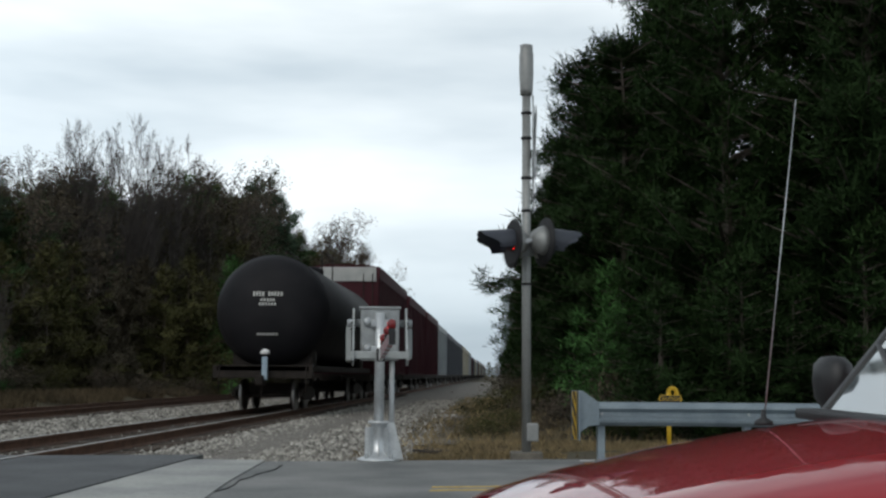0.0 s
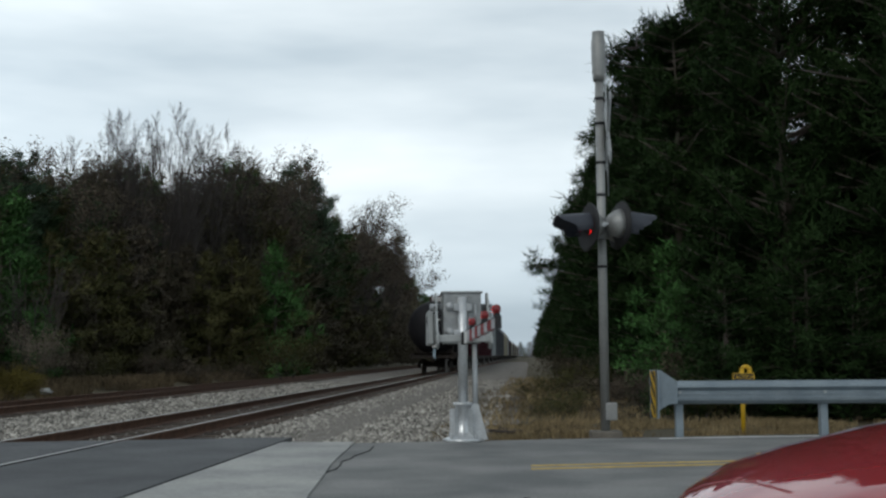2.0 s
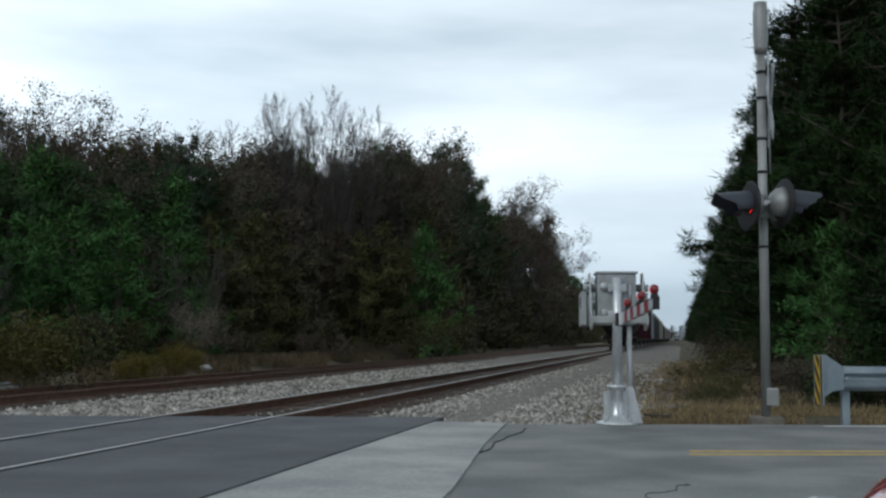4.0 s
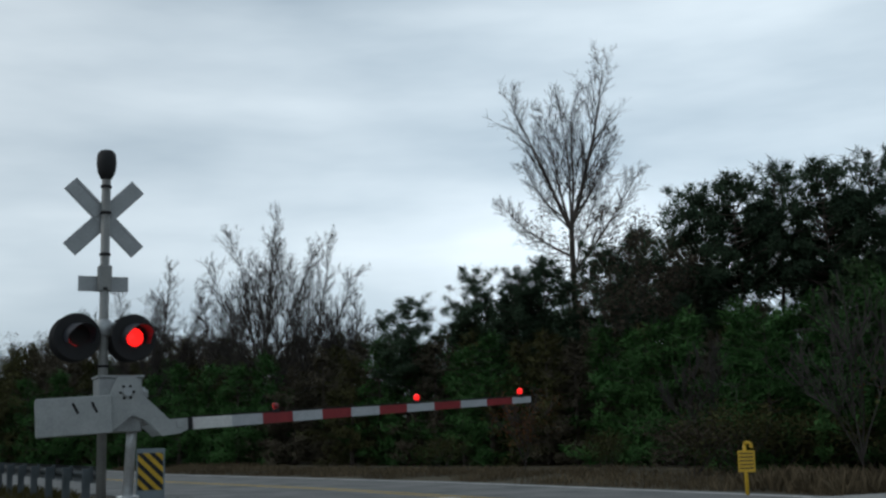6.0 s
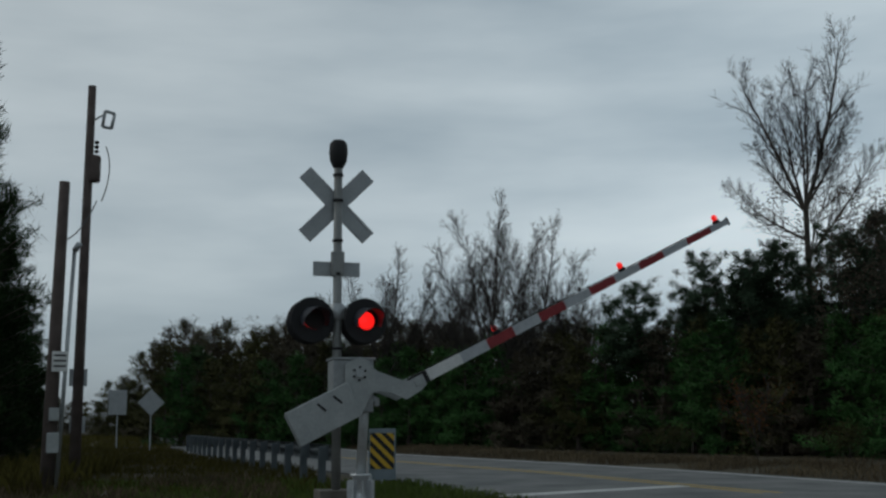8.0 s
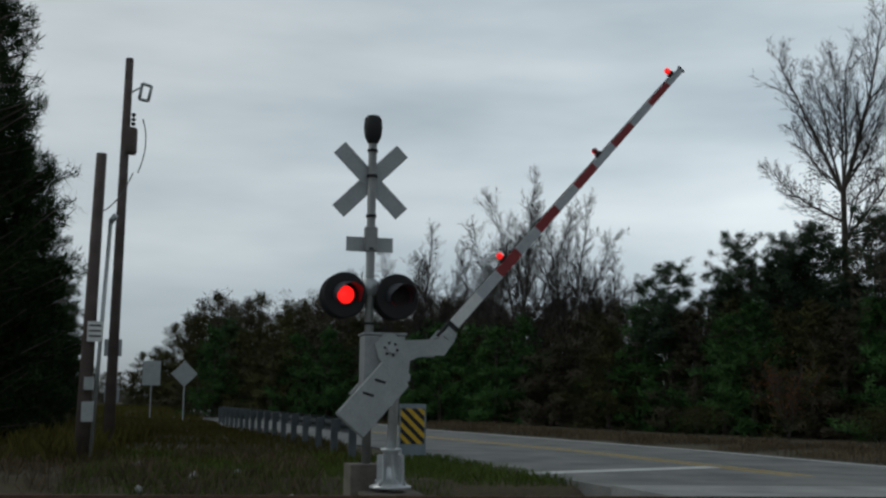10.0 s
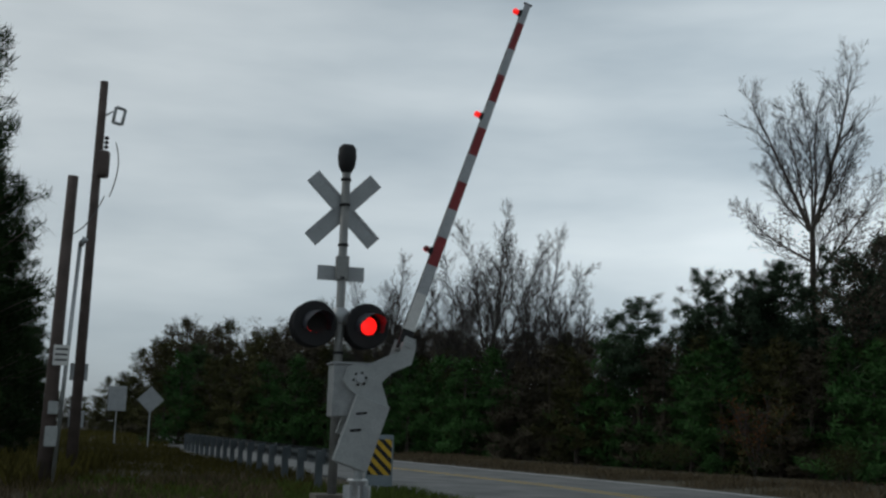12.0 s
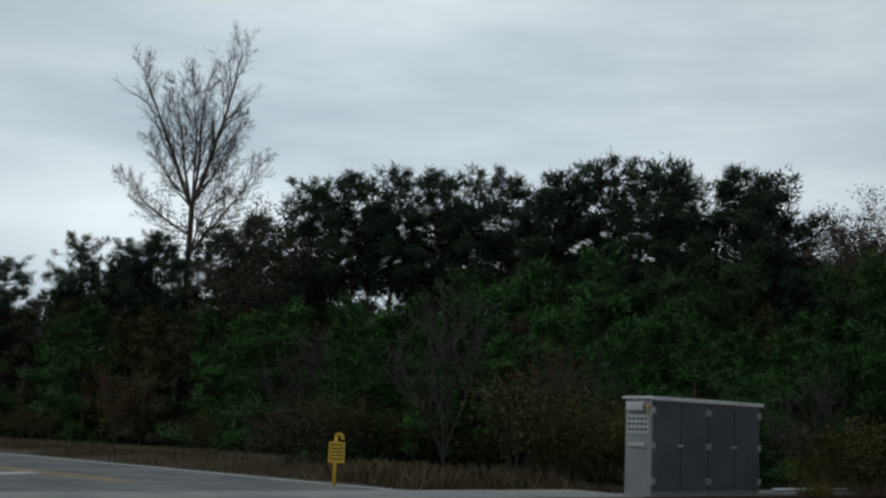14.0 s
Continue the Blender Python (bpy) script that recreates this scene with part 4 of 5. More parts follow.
def gate(label, x, y, turn, length, py):
    """A barrier: a pedestal, a drive box, and two swinging side frames that carry counterweights and the arm. The arm points along local +y."""
    ob = thing("crossing_gate", label, "crossing gate", pose(x, y, 0, 0, 0, turn), group="crossing gates")
    part("foundation", box((0.75, 0.75, 0.3), (0, py, -0.2), 0.01), M_stained, ob, "concrete slab")
    bm = lathe([(0.27, 0.0), (0.27, 0.03), (0.18, 0.06), (0.13, 0.1), (0.1, 0.12), (0.1, 0.46), (0.135, 0.47), (0.135, 0.5), (0.0, 0.5)], 20, m=pose(0, py, 0))
    ped = part("pedestal", bm, M_alum, ob, "bright aluminium ribbed base")
    for i in range(8):
        a = 6.2832 * i / 8
        part("fin", box((0.02, 0.1, 0.36), (0.125 * math.sin(a), py + 0.125 * math.cos(a), 0.24), m=pose(0, 0, 0, 0, 0, -math.degrees(a))), M_alum, ped)
    for i in range(4):
        a = 6.2832 * (i + 0.5) / 4
        part("bolt", tube((0.22 * math.sin(a), py + 0.22 * math.cos(a), 0.03), (0.22 * math.sin(a), py + 0.22 * math.cos(a), 0.1), 0.022, sides=6), M_galv, ob)
    part("post", tube((0, py, 0.48), (0, py + 0.07, 1.88), 0.064, 0.062, 16), M_alum, ob, "bright aluminium post")
    part("side_conduit", tube((-0.17, 0.14, 0.0), (-0.16, 0.14, 1.4), 0.035), M_galv, ob)
    part("side_cabinet", prism([(-0.32, 0.02), (-0.1, 0.02), (-0.1, 0.48), (-0.2, 0.48), (-0.27, 0.2)], 0.06, 0.24), M_alum, ob)
    b = part("drive_box", box((0.5, 0.52, 0.66), (0, -0.06, 1.6), 0.02), M_drive, ob, "grey metal drive housing")
    part("lid", box((0.54, 0.56, 0.03), (0, -0.06, 1.945), 0.008), M_drive, b)
    for z in (1.42, 1.76):
        part("cover", lathe([(0.06, 0), (0.06, 0.03), (0.04, 0.05), (0, 0.05)], 14, m=pose(0.16, 0.2, z, -90, 0, 0)), M_galv, b, "round bolted cover")
    part("clamp", box((0.24, 0.1, 0.1), (0, 0.25, 1.74), 0.015), M_galv, b)
    part("clamp", box((0.24, 0.1, 0.1), (0, 0.25, 1.4), 0.015), M_galv, b)
    part("latch", tube((-0.17, 0.22, 1.5), (-0.17, 0.22, 1.8), 0.016), M_galv, b)
    swing = new("gate_arm")
    swing.parent = ob
    swing.matrix_basis = pose(0, 0, 1.75)
    tagged(swing, "swinging arm with red and grey stripes")
    part("shaft", tube((-0.42, 0, 0), (0.42, 0, 0), 0.05), M_galv, swing)
    for s in (-1, 1):
        o = [(0.16, 0.12), (0.1, 0.19), (-0.1, 0.19), (-0.18, 0.05), (-0.2, -0.02), (-1.05, -0.02), (-1.07, -0.06), (-1.07, -0.46), (-1.05, -0.48), (-0.22, -0.48),
             (0.05, -0.28), (0.22, -0.36), (0.4, -0.56), (0.62, -0.54), (0.72, -0.5), (0.72, -0.36), (0.5, -0.36), (0.34, -0.2), (0.2, -0.05)]
        if s < 0:
            o = o[:3] + [(-0.1, 0.0), (0.05, -0.28)] + o[11:]
        bm = bmesh.new()
        turned = pose(0, 0, 0, 0, 0, 90)
        prism([(-p, q) for p, q in o], -0.012, 0.012, bm=bm, m=Matrix(((0, 1, 0, s * 0.34), (-1, 0, 0, 0), (0, 0, 1, 0), (0, 0, 0, 1))))
        f = part("side_frame", bm, M_gate_box, swing, "pale grey painted side plate")
        for i in range(6):
            a = 6.2832 * i / 6
            part("bolt", tube((s * 0.35, 0.08 * math.cos(a), 0.08 * math.sin(a)), (s * 0.372, 0.08 * math.cos(a), 0.08 * math.sin(a)), 0.016, sides=8), M_black, f)
        part("hub", tube((s * 0.35, 0, 0), (s * 0.385, 0, 0), 0.036, sides=14), M_galv, f)
    w = part("counterweight", box((0.07, 0.86, 0.45), (0.4, -0.63, -0.25), 0.012), M_gate_box, swing, "thick pale counterweight plate")
    w2 = part("counterweight", box((0.07, 0.5, 0.4), (-0.4, -0.45, -0.25), 0.012), M_gate_box, swing, "thick pale counterweight plate")
    for ob2, sx in ((w, 0.44),):
        for yy in (-0.4, -0.62):
            part("slot", box((0.006, 0.03, 0.14), (sx, yy, -0.16), m=pose(0, 0, 0, 25, 0, 0)), M_black, ob2, "dark slot")
    part("channel", box((0.74, 0.08, 0.09), (0, 0.62, -0.43), 0.01), M_gate_box, swing)
    part("adapter", box((0.1, 0.26, 0.16), (0, 0.72, -0.43), 0.012), M_black, swing, "dark break-away adapter")
    # the arm: one piece a stripe, tapering to the tip
    ln, y0, k = 0.406, 0.85, 0
    while y0 < length - 0.05:
        y1 = min(length, y0 + (ln if k else ln * 1.25))
        h0, h1 = (0.15 - 0.065 * (q - 0.85) / (length - 0.85) for q in (y0, y1))
        bm = bmesh.new()
        z0 = -0.43
        vs = [bm.verts.new((sx * 0.022, yy, z0 + sz * hh / 2)) for yy, hh in ((y0, h0), (y1, h1)) for sx, sz in ((-1, -1), (1, -1), (1, 1), (-1, 1))]
        for q in ((3, 2, 1, 0), (4, 5, 6, 7), (0, 1, 5, 4), (1, 2, 6, 5), (2, 3, 7, 6), (3, 0, 4, 7)):
            bm.faces.new([vs[i] for i in q])
        part("stripe", bm, M_white if k == 0 else (M_red_arm if k % 2 == 0 else M_grey_arm), swing, ("white", "red")[k > 0 and k % 2 == 0] + " band of the arm" if k % 2 == 0 else "grey band of the arm")
        y0, k = y1, k + 1
    part("tip_plate", box((0.06, 0.012, 0.12), (0, length + 0.006, -0.43), 0.003), M_black, swing)
    part("lamp_cable", tube((0, 0.85, -0.345), (0, length - 0.15, -0.375), 0.008, sides=6), M_black, swing)
    for key, yy in (("first", 1.95), ("second", 0.42 * length + 1.55), ("tip", length - 0.16)):
        zz = -0.43 + 0.075 - 0.033 * (yy - 0.85) / (length - 0.85)
        part("lamp_base", box((0.06, 0.09, 0.05), (0, yy, zz + 0.02), 0.008), M_black, swing)
        bm = bmesh.new()
        lathe([(0.0, 0.0), (0.034, 0.008), (0.041, 0.03), (0.041, 0.055), (0.034, 0.075), (0.0, 0.09)], 14, bm=bm)
        for f in bm.faces:
            f.material_index = 0 if f.calc_center_median().x > -0.004 else 1
        g = part("arm_light", bm, [M_arm_glow, M_red_dull], swing, "small red lamp", pose(0, yy, zz + 0.04))
        ARM_LIGHTS[key].append(g)
    GATE_ARMS.append(swing)
    return ob


M_gate_box = mat("pale_grey_paint", (0.30, 0.32, 0.32), (0.41, 0.43, 0.425), 0.55, scale=4, bump=0.05, metal=0.1)
M_arm_glow = mat("lit_arm_lamp", (0.5, 0.01, 0.01), rough=0.3, bump=0, glow=(1.0, 0.015, 0.012, 1.2))
M_red_dull = mat("unlit_arm_lamp", (0.16, 0.01, 0.012), rough=0.3, bump=0)
build_masts()
gate("far crossing gate rising, with a bright base and striped arm", -15.2, 1.34, 4, 5.72, 0.08)
gate("near crossing gate with a bright aluminium base and striped arm", -1.2, 15.6, 187, 5.1, 0.2)


# ---- guardrails, signs, poles, cabinet ----
# guardrail steel with the shade of its backlit side put into the colour
M_guard_backlit = mat("backlit_guardrail_steel", (0.07, 0.085, 0.095), (0.12, 0.14, 0.15), 0.6, metal=0.3, scale=3, bump=0.1)


def w_beam(length):
    o = [(0.0, -0.155), (0.02, -0.15), (0.075, -0.105), (0.08, -0.07), (0.01, -0.02), (0.01, 0.02), (0.08, 0.07), (0.075, 0.105), (0.02, 0.15), (0.0, 0.155),
         (-0.004, 0.155), (0.016, 0.146), (0.07, 0.102), (0.075, 0.073), (0.004, 0.02), (0.004, -0.02), (0.075, -0.073), (0.07, -0.102), (0.016, -0.146), (-0.004, -0.155)]
    return prism(o, 0, length)


def guardrail(label, m, length, spacing, first, paint):
    """A W-beam along local +y with its ridges toward local +x."""
    ob = thing("guardrail", label, "guardrail", m)
    part("beam", w_beam(length), paint, ob, m=pose(0, 0, 0.6))
    n = int((length - first) / spacing) + 1
    for i in range(n):
        y = first + i * spacing
        p = part("post", box((0.14, 0.1, 0.95), (-0.12, y, 0.24), 0.01), paint, ob)
        part("spacer", box((0.06, 0.1, 0.3), (-0.03, y, 0.6), 0.005), paint, p)
        part("bolt", tube((0.0, y, 0.6), (0.03, y, 0.6), 0.02, sides=8), M_galv, p)
    return ob


def striped_board(parent, w, h, m):
    """A black and yellow object marker."""
    bd = part("marker_board", box((w, 0.006, h)), M_yellow, parent, "yellow board with black slanting bars", m)
    # bars that fall to one side at 45 degrees, cut off at the board's edges
    for i in range(-1, int((w + h) / 0.22) + 1):
        c = -h / 2 - w / 2 + 0.22 * i
        o = [(-w / 2, c + w / 2), (w / 2, c - w / 2), (w / 2, c - w / 2 + 0.11), (-w / 2, c + w / 2 + 0.11)]
        for side in (-1, 1):
            kept = []
            for (x0, z0), (x1, z1) in zip(o, o[1:] + o[:1]):
                in0, in1 = z0 * side <= h / 2, z1 * side <= h / 2
                if in0:
                    kept.append((x0, z0))
                if in0 != in1:
                    f = (side * h / 2 - z0) / (z1 - z0)
                    kept.append((x0 + f * (x1 - x0), side * h / 2))
            o = kept
            if len(o) < 3:
                break
        if len(o) > 2:
            part("bar", prism(o, -0.006, -0.004), M_black, bd)
    return bd


def build_rails_and_signs():
    g = guardrail("galvanised guardrail with a flared end at the road", pose(1.42, 15.95, 0, 0, 0, -88), 12, 1.92, 0.28, M_rail_guard)
    e = part("end_plate", box((0.32, 0.02, 0.64), (0.02, -0.06, 0.58), m=pose(0, 0, 0, 0, 0, 12), bevel=0.004), M_rail_guard, g, "upright end plate")
    striped_board(e, 0.22, 0.62, pose(0.03, -0.08, 0.58, 0, 0, 7))
    part("gusset", prism([(-0.04, 0.34), (-0.04, 0.9), (0.02, 0.9), (0.24, 0.745), (0.24, 0.46), (0.1, 0.44)], 0.02, 0.09, m=Matrix(((0, 1, 0, 0), (1, 0, 0, 0), (0, 0, 1, 0), (0, 0, 0, 1)))), M_rail_guard, g, "slanting end gusset")
    ang = math.degrees(math.atan2(-3.9, -31)) - 90
    g2 = guardrail("long galvanised guardrail seen from behind its posts", pose(-22.6, 1.55, 0, 0, 0, ang), 34, 2.05, 0.3, M_guard_backlit)
    mk = thing("object_marker", "yellow and black striped marker board at the guardrail end", "road sign", pose(-23.0, 2.56, 0, 0, 0, 84))
    striped_board(mk, 0.46, 0.68, pose(0, 0, 0.62))
    part("back_plate", box((0.52, 0.02, 0.98), (0, 0.02, 0.56)), M_rail_guard, mk)
    part("post", box((0.06, 0.05, 1.1), (0, 0.06, 0.5), 0.005), M_galv, mk)

    def hook_post(x, y, turn, label, hgt, sign_z, w, h, words):
        ob = thing("caution_post", label, "marker post", pose(x, y, ground_height(x, y), 0, 0, turn), group="yellow marker posts")
        bm = tube((0, 0, -0.1), (0, 0, hgt - 0.1), 0.032, sides=12)
        r = 0.055
        for i in range(8):
            a, b = math.pi * i / 8, math.pi * (i + 1) / 8
            tube((r - r * math.cos(a), 0, hgt - 0.1 + r * math.sin(a)), (r - r * math.cos(b), 0, hgt - 0.1 + r * math.sin(b)), 0.032, sides=12, bm=bm)
        tube((2 * r, 0, hgt - 0.1), (2 * r, 0, hgt - 0.14), 0.034, sides=12, bm=bm)
        part("pipe", bm, M_yellow, ob, "bent yellow vent pipe")
        s = part("sign_plate", box((w, 0.006, h), (0.02, -0.04, sign_z), 0.002), M_yellow, ob, "yellow warning plate")
        if words:
            part("band", box((w * 0.94, 0.002, h * 0.86), (0.02, -0.045, sign_z)), M_black, s)
            cu = bpy.data.curves.new("lettering", "FONT")
            cu.body, cu.size, cu.align_x, cu.align_y, cu.extrude = words, h * 0.62, "CENTER", "CENTER", 0.001
            t = new("lettering", cu)
            cu.materials.append(M_yellow)
            t.parent = s
            t.matrix_basis = pose(0.02, -0.048, sign_z, 90, 0, 0)
        else:
            for i in range(5):
                part("text_bar", box((w * 0.8, 0.002, 0.02), (0.02, -0.045, sign_z + h * (0.36 - 0.17 * i))), M_black, s, "line of small print")
        return ob

    hook_post(2.78, 17.4, -8, "yellow gas marker pipe with a caution plate", 1.03, 0.83, 0.3, 0.12, "CAUTION")
    hook_post(-17.25, 11.74, 55, "yellow marker pipe with a printed plate at the road", 0.98, 0.62, 0.28, 0.36, "")

    # equipment cabinet beyond the tracks
    cab = thing("equipment_cabinet", "bright aluminium signal equipment cabinet beside the track", "cabinet", pose(-14.66, 18.65, 0.03, 0, 0, 0))
    part("body", box((0.64, 3.3, 1.82), (-0.32, 0, 0.79), 0.01), M_cab_side, cab, "dull aluminium housing")
    part("roof", box((0.74, 3.4, 0.06), (-0.32, 0, 1.73), 0.012), M_alum, cab, "bright sheet roof")
    # white colour on the metal fascia stands in for the sky it reflects
    part("fascia", box((0.02, 3.42, 0.075), (0.062, 0, 1.725), 0.004), M_white, cab, "roof edge coloured white for its sky reflection")
    part("pad", box((1.2, 3.9, 0.25), (-0.3, 0, -0.2), 0.02), M_concrete, cab)
    for i in range(4):
        y = -1.24 + i * 0.82
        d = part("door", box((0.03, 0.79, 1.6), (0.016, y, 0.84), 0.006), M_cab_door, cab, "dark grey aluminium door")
        if i % 2 == 0:
            part("handle", box((0.05, 0.16, 0.04), (0.05, y + 0.36, 0.86), 0.01), M_alum, d, "bright handle")
        for z in (0.2, 0.86, 1.5):
            part("hinge", box((0.02, 0.1, 0.12), (0.036, y + (-0.38 if i % 2 == 0 else 0.38), z), 0.006), M_alum, d)
    part("end_handle", box((0.4, 0.06, 0.07), (-0.32, -1.68, 0.85), 0.01), M_alum, cab)
    part("vent_hood", box((0.4, 0.12, 0.16), (-0.34, -1.7, 1.56), 0.02), M_alum, cab)
    lb = part("label_plate", box((0.52, 0.004, 0.34), (-0.33, -1.655, 1.24)), M_alum, cab, "aluminium plate with dark print")
    for r in range(3):
        for k in range(5):
            part("text_bar", box((0.065, 0.002, 0.045), (-0.53 + 0.1 * k, -1.659, 1.34 - 0.1 * r)), M_black, lb)
    part("lamp", box((0.06, 0.06, 0.06), (-0.06, -1.68, 1.56), 0.01), M_yellow, cab, "small amber lamp")
    slab = thing("concrete_slab", "flat pale slab with pipes on the ground by the cabinet", "slab", pose(-14.9, 22.0, -0.1))
    part("slab", box((1.0, 3.2, 0.22), (0, 0, 0), 0.02), M_concrete, slab)
    part("pipe", tube((0.2, -1.2, 0.16), (0.25, 1.4, 0.16), 0.04), M_alum, slab)

    # utility poles
    def pole(label, x, y, h, r, lean):
        ob = thing("utility_pole", label, "utility pole", pose(x, y, -0.1, 0, 0, 97), group="utility poles")
        part("shaft", tube((0, 0, 0), (lean, 0, h + 0.1), r, r * 0.72, 14), M_pole, ob, "weathered wooden shaft")
        return ob
    a = pole("short wooden utility pole with meter boxes and a sign", -20.75, -3.3, 5.3, 0.125, 0.09)
    part("conduit", tube((0.16, -0.06, 0.2), (0.3, -0.04, 4.2), 0.035), M_galv, a)
    part("conduit_head", tube((0.3, -0.04, 4.2), (0.38, -0.1, 4.32), 0.05), M_galv, a)
    part("meter_box", box((0.2, 0.12, 0.34), (0.08, -0.2, 0.95), 0.02), M_gate_box, a, "grey meter box")
    part("meter_box", box((0.16, 0.12, 0.22), (0.08, -0.2, 1.42), 0.02), M_gate_box, a, "grey meter box")
    sg = part("notice", box((0.26, 0.006, 0.34), (0.14, -0.17, 2.3)), M_white, a, "small white notice")
    for i in range(3):
        part("text_bar", box((0.2, 0.002, 0.03), (0.14, -0.175, 2.4 - 0.09 * i)), M_black, sg)
    b = pole("tall wooden utility pole with a lamp bracket", -25.75, -3.55, 8.45, 0.12, 0.06)
    part("bracket", tube((0.06, 0, 7.75), (0.3, -0.05, 7.9), 0.02), M_galv, b)
    bm = bmesh.new()
    for p, q in (((0.3, 7.65), (0.35, 8.0)), ((0.35, 8.0), (0.55, 7.95)), ((0.55, 7.95), (0.49, 7.62)), ((0.49, 7.62), (0.3, 7.65))):
        tube((p[0], -0.05, p[1]), (q[0], -0.05, q[1]), 0.035, bm=bm)
    part("flood_lamp", bm, M_galv, b, "square metal lamp frame")
    part("transformer", lathe([(0.0, 6.4), (0.12, 6.42), (0.13, 6.5), (0.13, 6.95), (0.1, 7.0), (0.0, 7.0)], 14, m=pose(0.17, -0.05, 0)), M_pole, b, "dark fuse canister")
    for z in (7.05, 7.15, 7.25):
        part("insulator", lathe([(0.02, 0), (0.05, 0.02), (0.05, 0.05), (0.02, 0.08)], 10, m=pose(0.2, -0.05, z)), M_black, b)
    cu = bpy.data.curves.new("service_cable", "CURVE")
    cu.dimensions, cu.bevel_depth = "3D", 0.012
    for pts in ([(-20.9, -3.2, 4.3), (-23.2, -3.25, 4.75), (-25.7, -3.3, 5.9)], [(-25.7, -3.15, 7.1), (-25.7, -2.95, 6.6), (-25.7, -3.2, 5.9)]):
        sp = cu.splines.new("NURBS")
        sp.points.add(len(pts) - 1)
        for q, co in zip(sp.points, pts):
            q.co = (*co, 1)
        sp.use_endpoint_u, sp.order_u = True, 3
    cab2 = new("service_cable", cu)
    cu.materials.append(M_black)
    tagged(cab2, "thin dark cable between the two wooden poles", "cable")

    # road signs down the far road, seen from behind
    def sign(label, x, y, z0, z1, w, h, turn, diamond=False, face=None):
        ob = thing("road_sign", label, "road sign", pose(x, y, 0, 0, 0, turn), group="road signs down the road")
        part("post", box((0.06, 0.04, z1), (0, 0.03, z1 / 2)), M_galv, ob)
        m = pose(0, 0, (z0 + z1) / 2, 0, 45 if diamond else 0, 0)
        part("plate", box((w, 0.006, h)), face or M_sign_back, ob, "flat sign plate", m)
    sign("bare grey back of a diamond road sign", -55, -4.35, 1.6, 2.8, 0.84, 0.84, 94, True)
    sign("bare grey back of a tall road sign", -59.6, -6.3, 1.7, 2.9, 0.85, 1.2, 96)
    sign("small grey sign back beside the verge", -29.8, -4.1, 2.1, 2.5, 0.42, 0.42, 96)
    sign("small grey sign back beside the verge", -42, -5.75, 0.9, 1.5, 0.5, 0.55, 96)
    sign("small yellow road sign far down the road", -80, -3.8, 1.15, 1.65, 0.45, 0.45, 94, True, M_yellow)
    fp = thing("utility_pole", "slim distant wooden pole at the wood's edge", "utility pole", pose(-79.9, -2.6, -0.1), group="utility poles")
    part("shaft", tube((0, 0, 0), (0, 0, 6.2), 0.12, 0.09, 10), M_pole, fp)


M_cab_side = mat("brushed_aluminium", (0.26, 0.275, 0.28), (0.36, 0.375, 0.38), 0.45, metal=0.5, scale=3, bump=0.05)
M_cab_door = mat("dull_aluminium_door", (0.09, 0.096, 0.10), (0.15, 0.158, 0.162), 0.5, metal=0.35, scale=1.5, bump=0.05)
build_rails_and_signs()


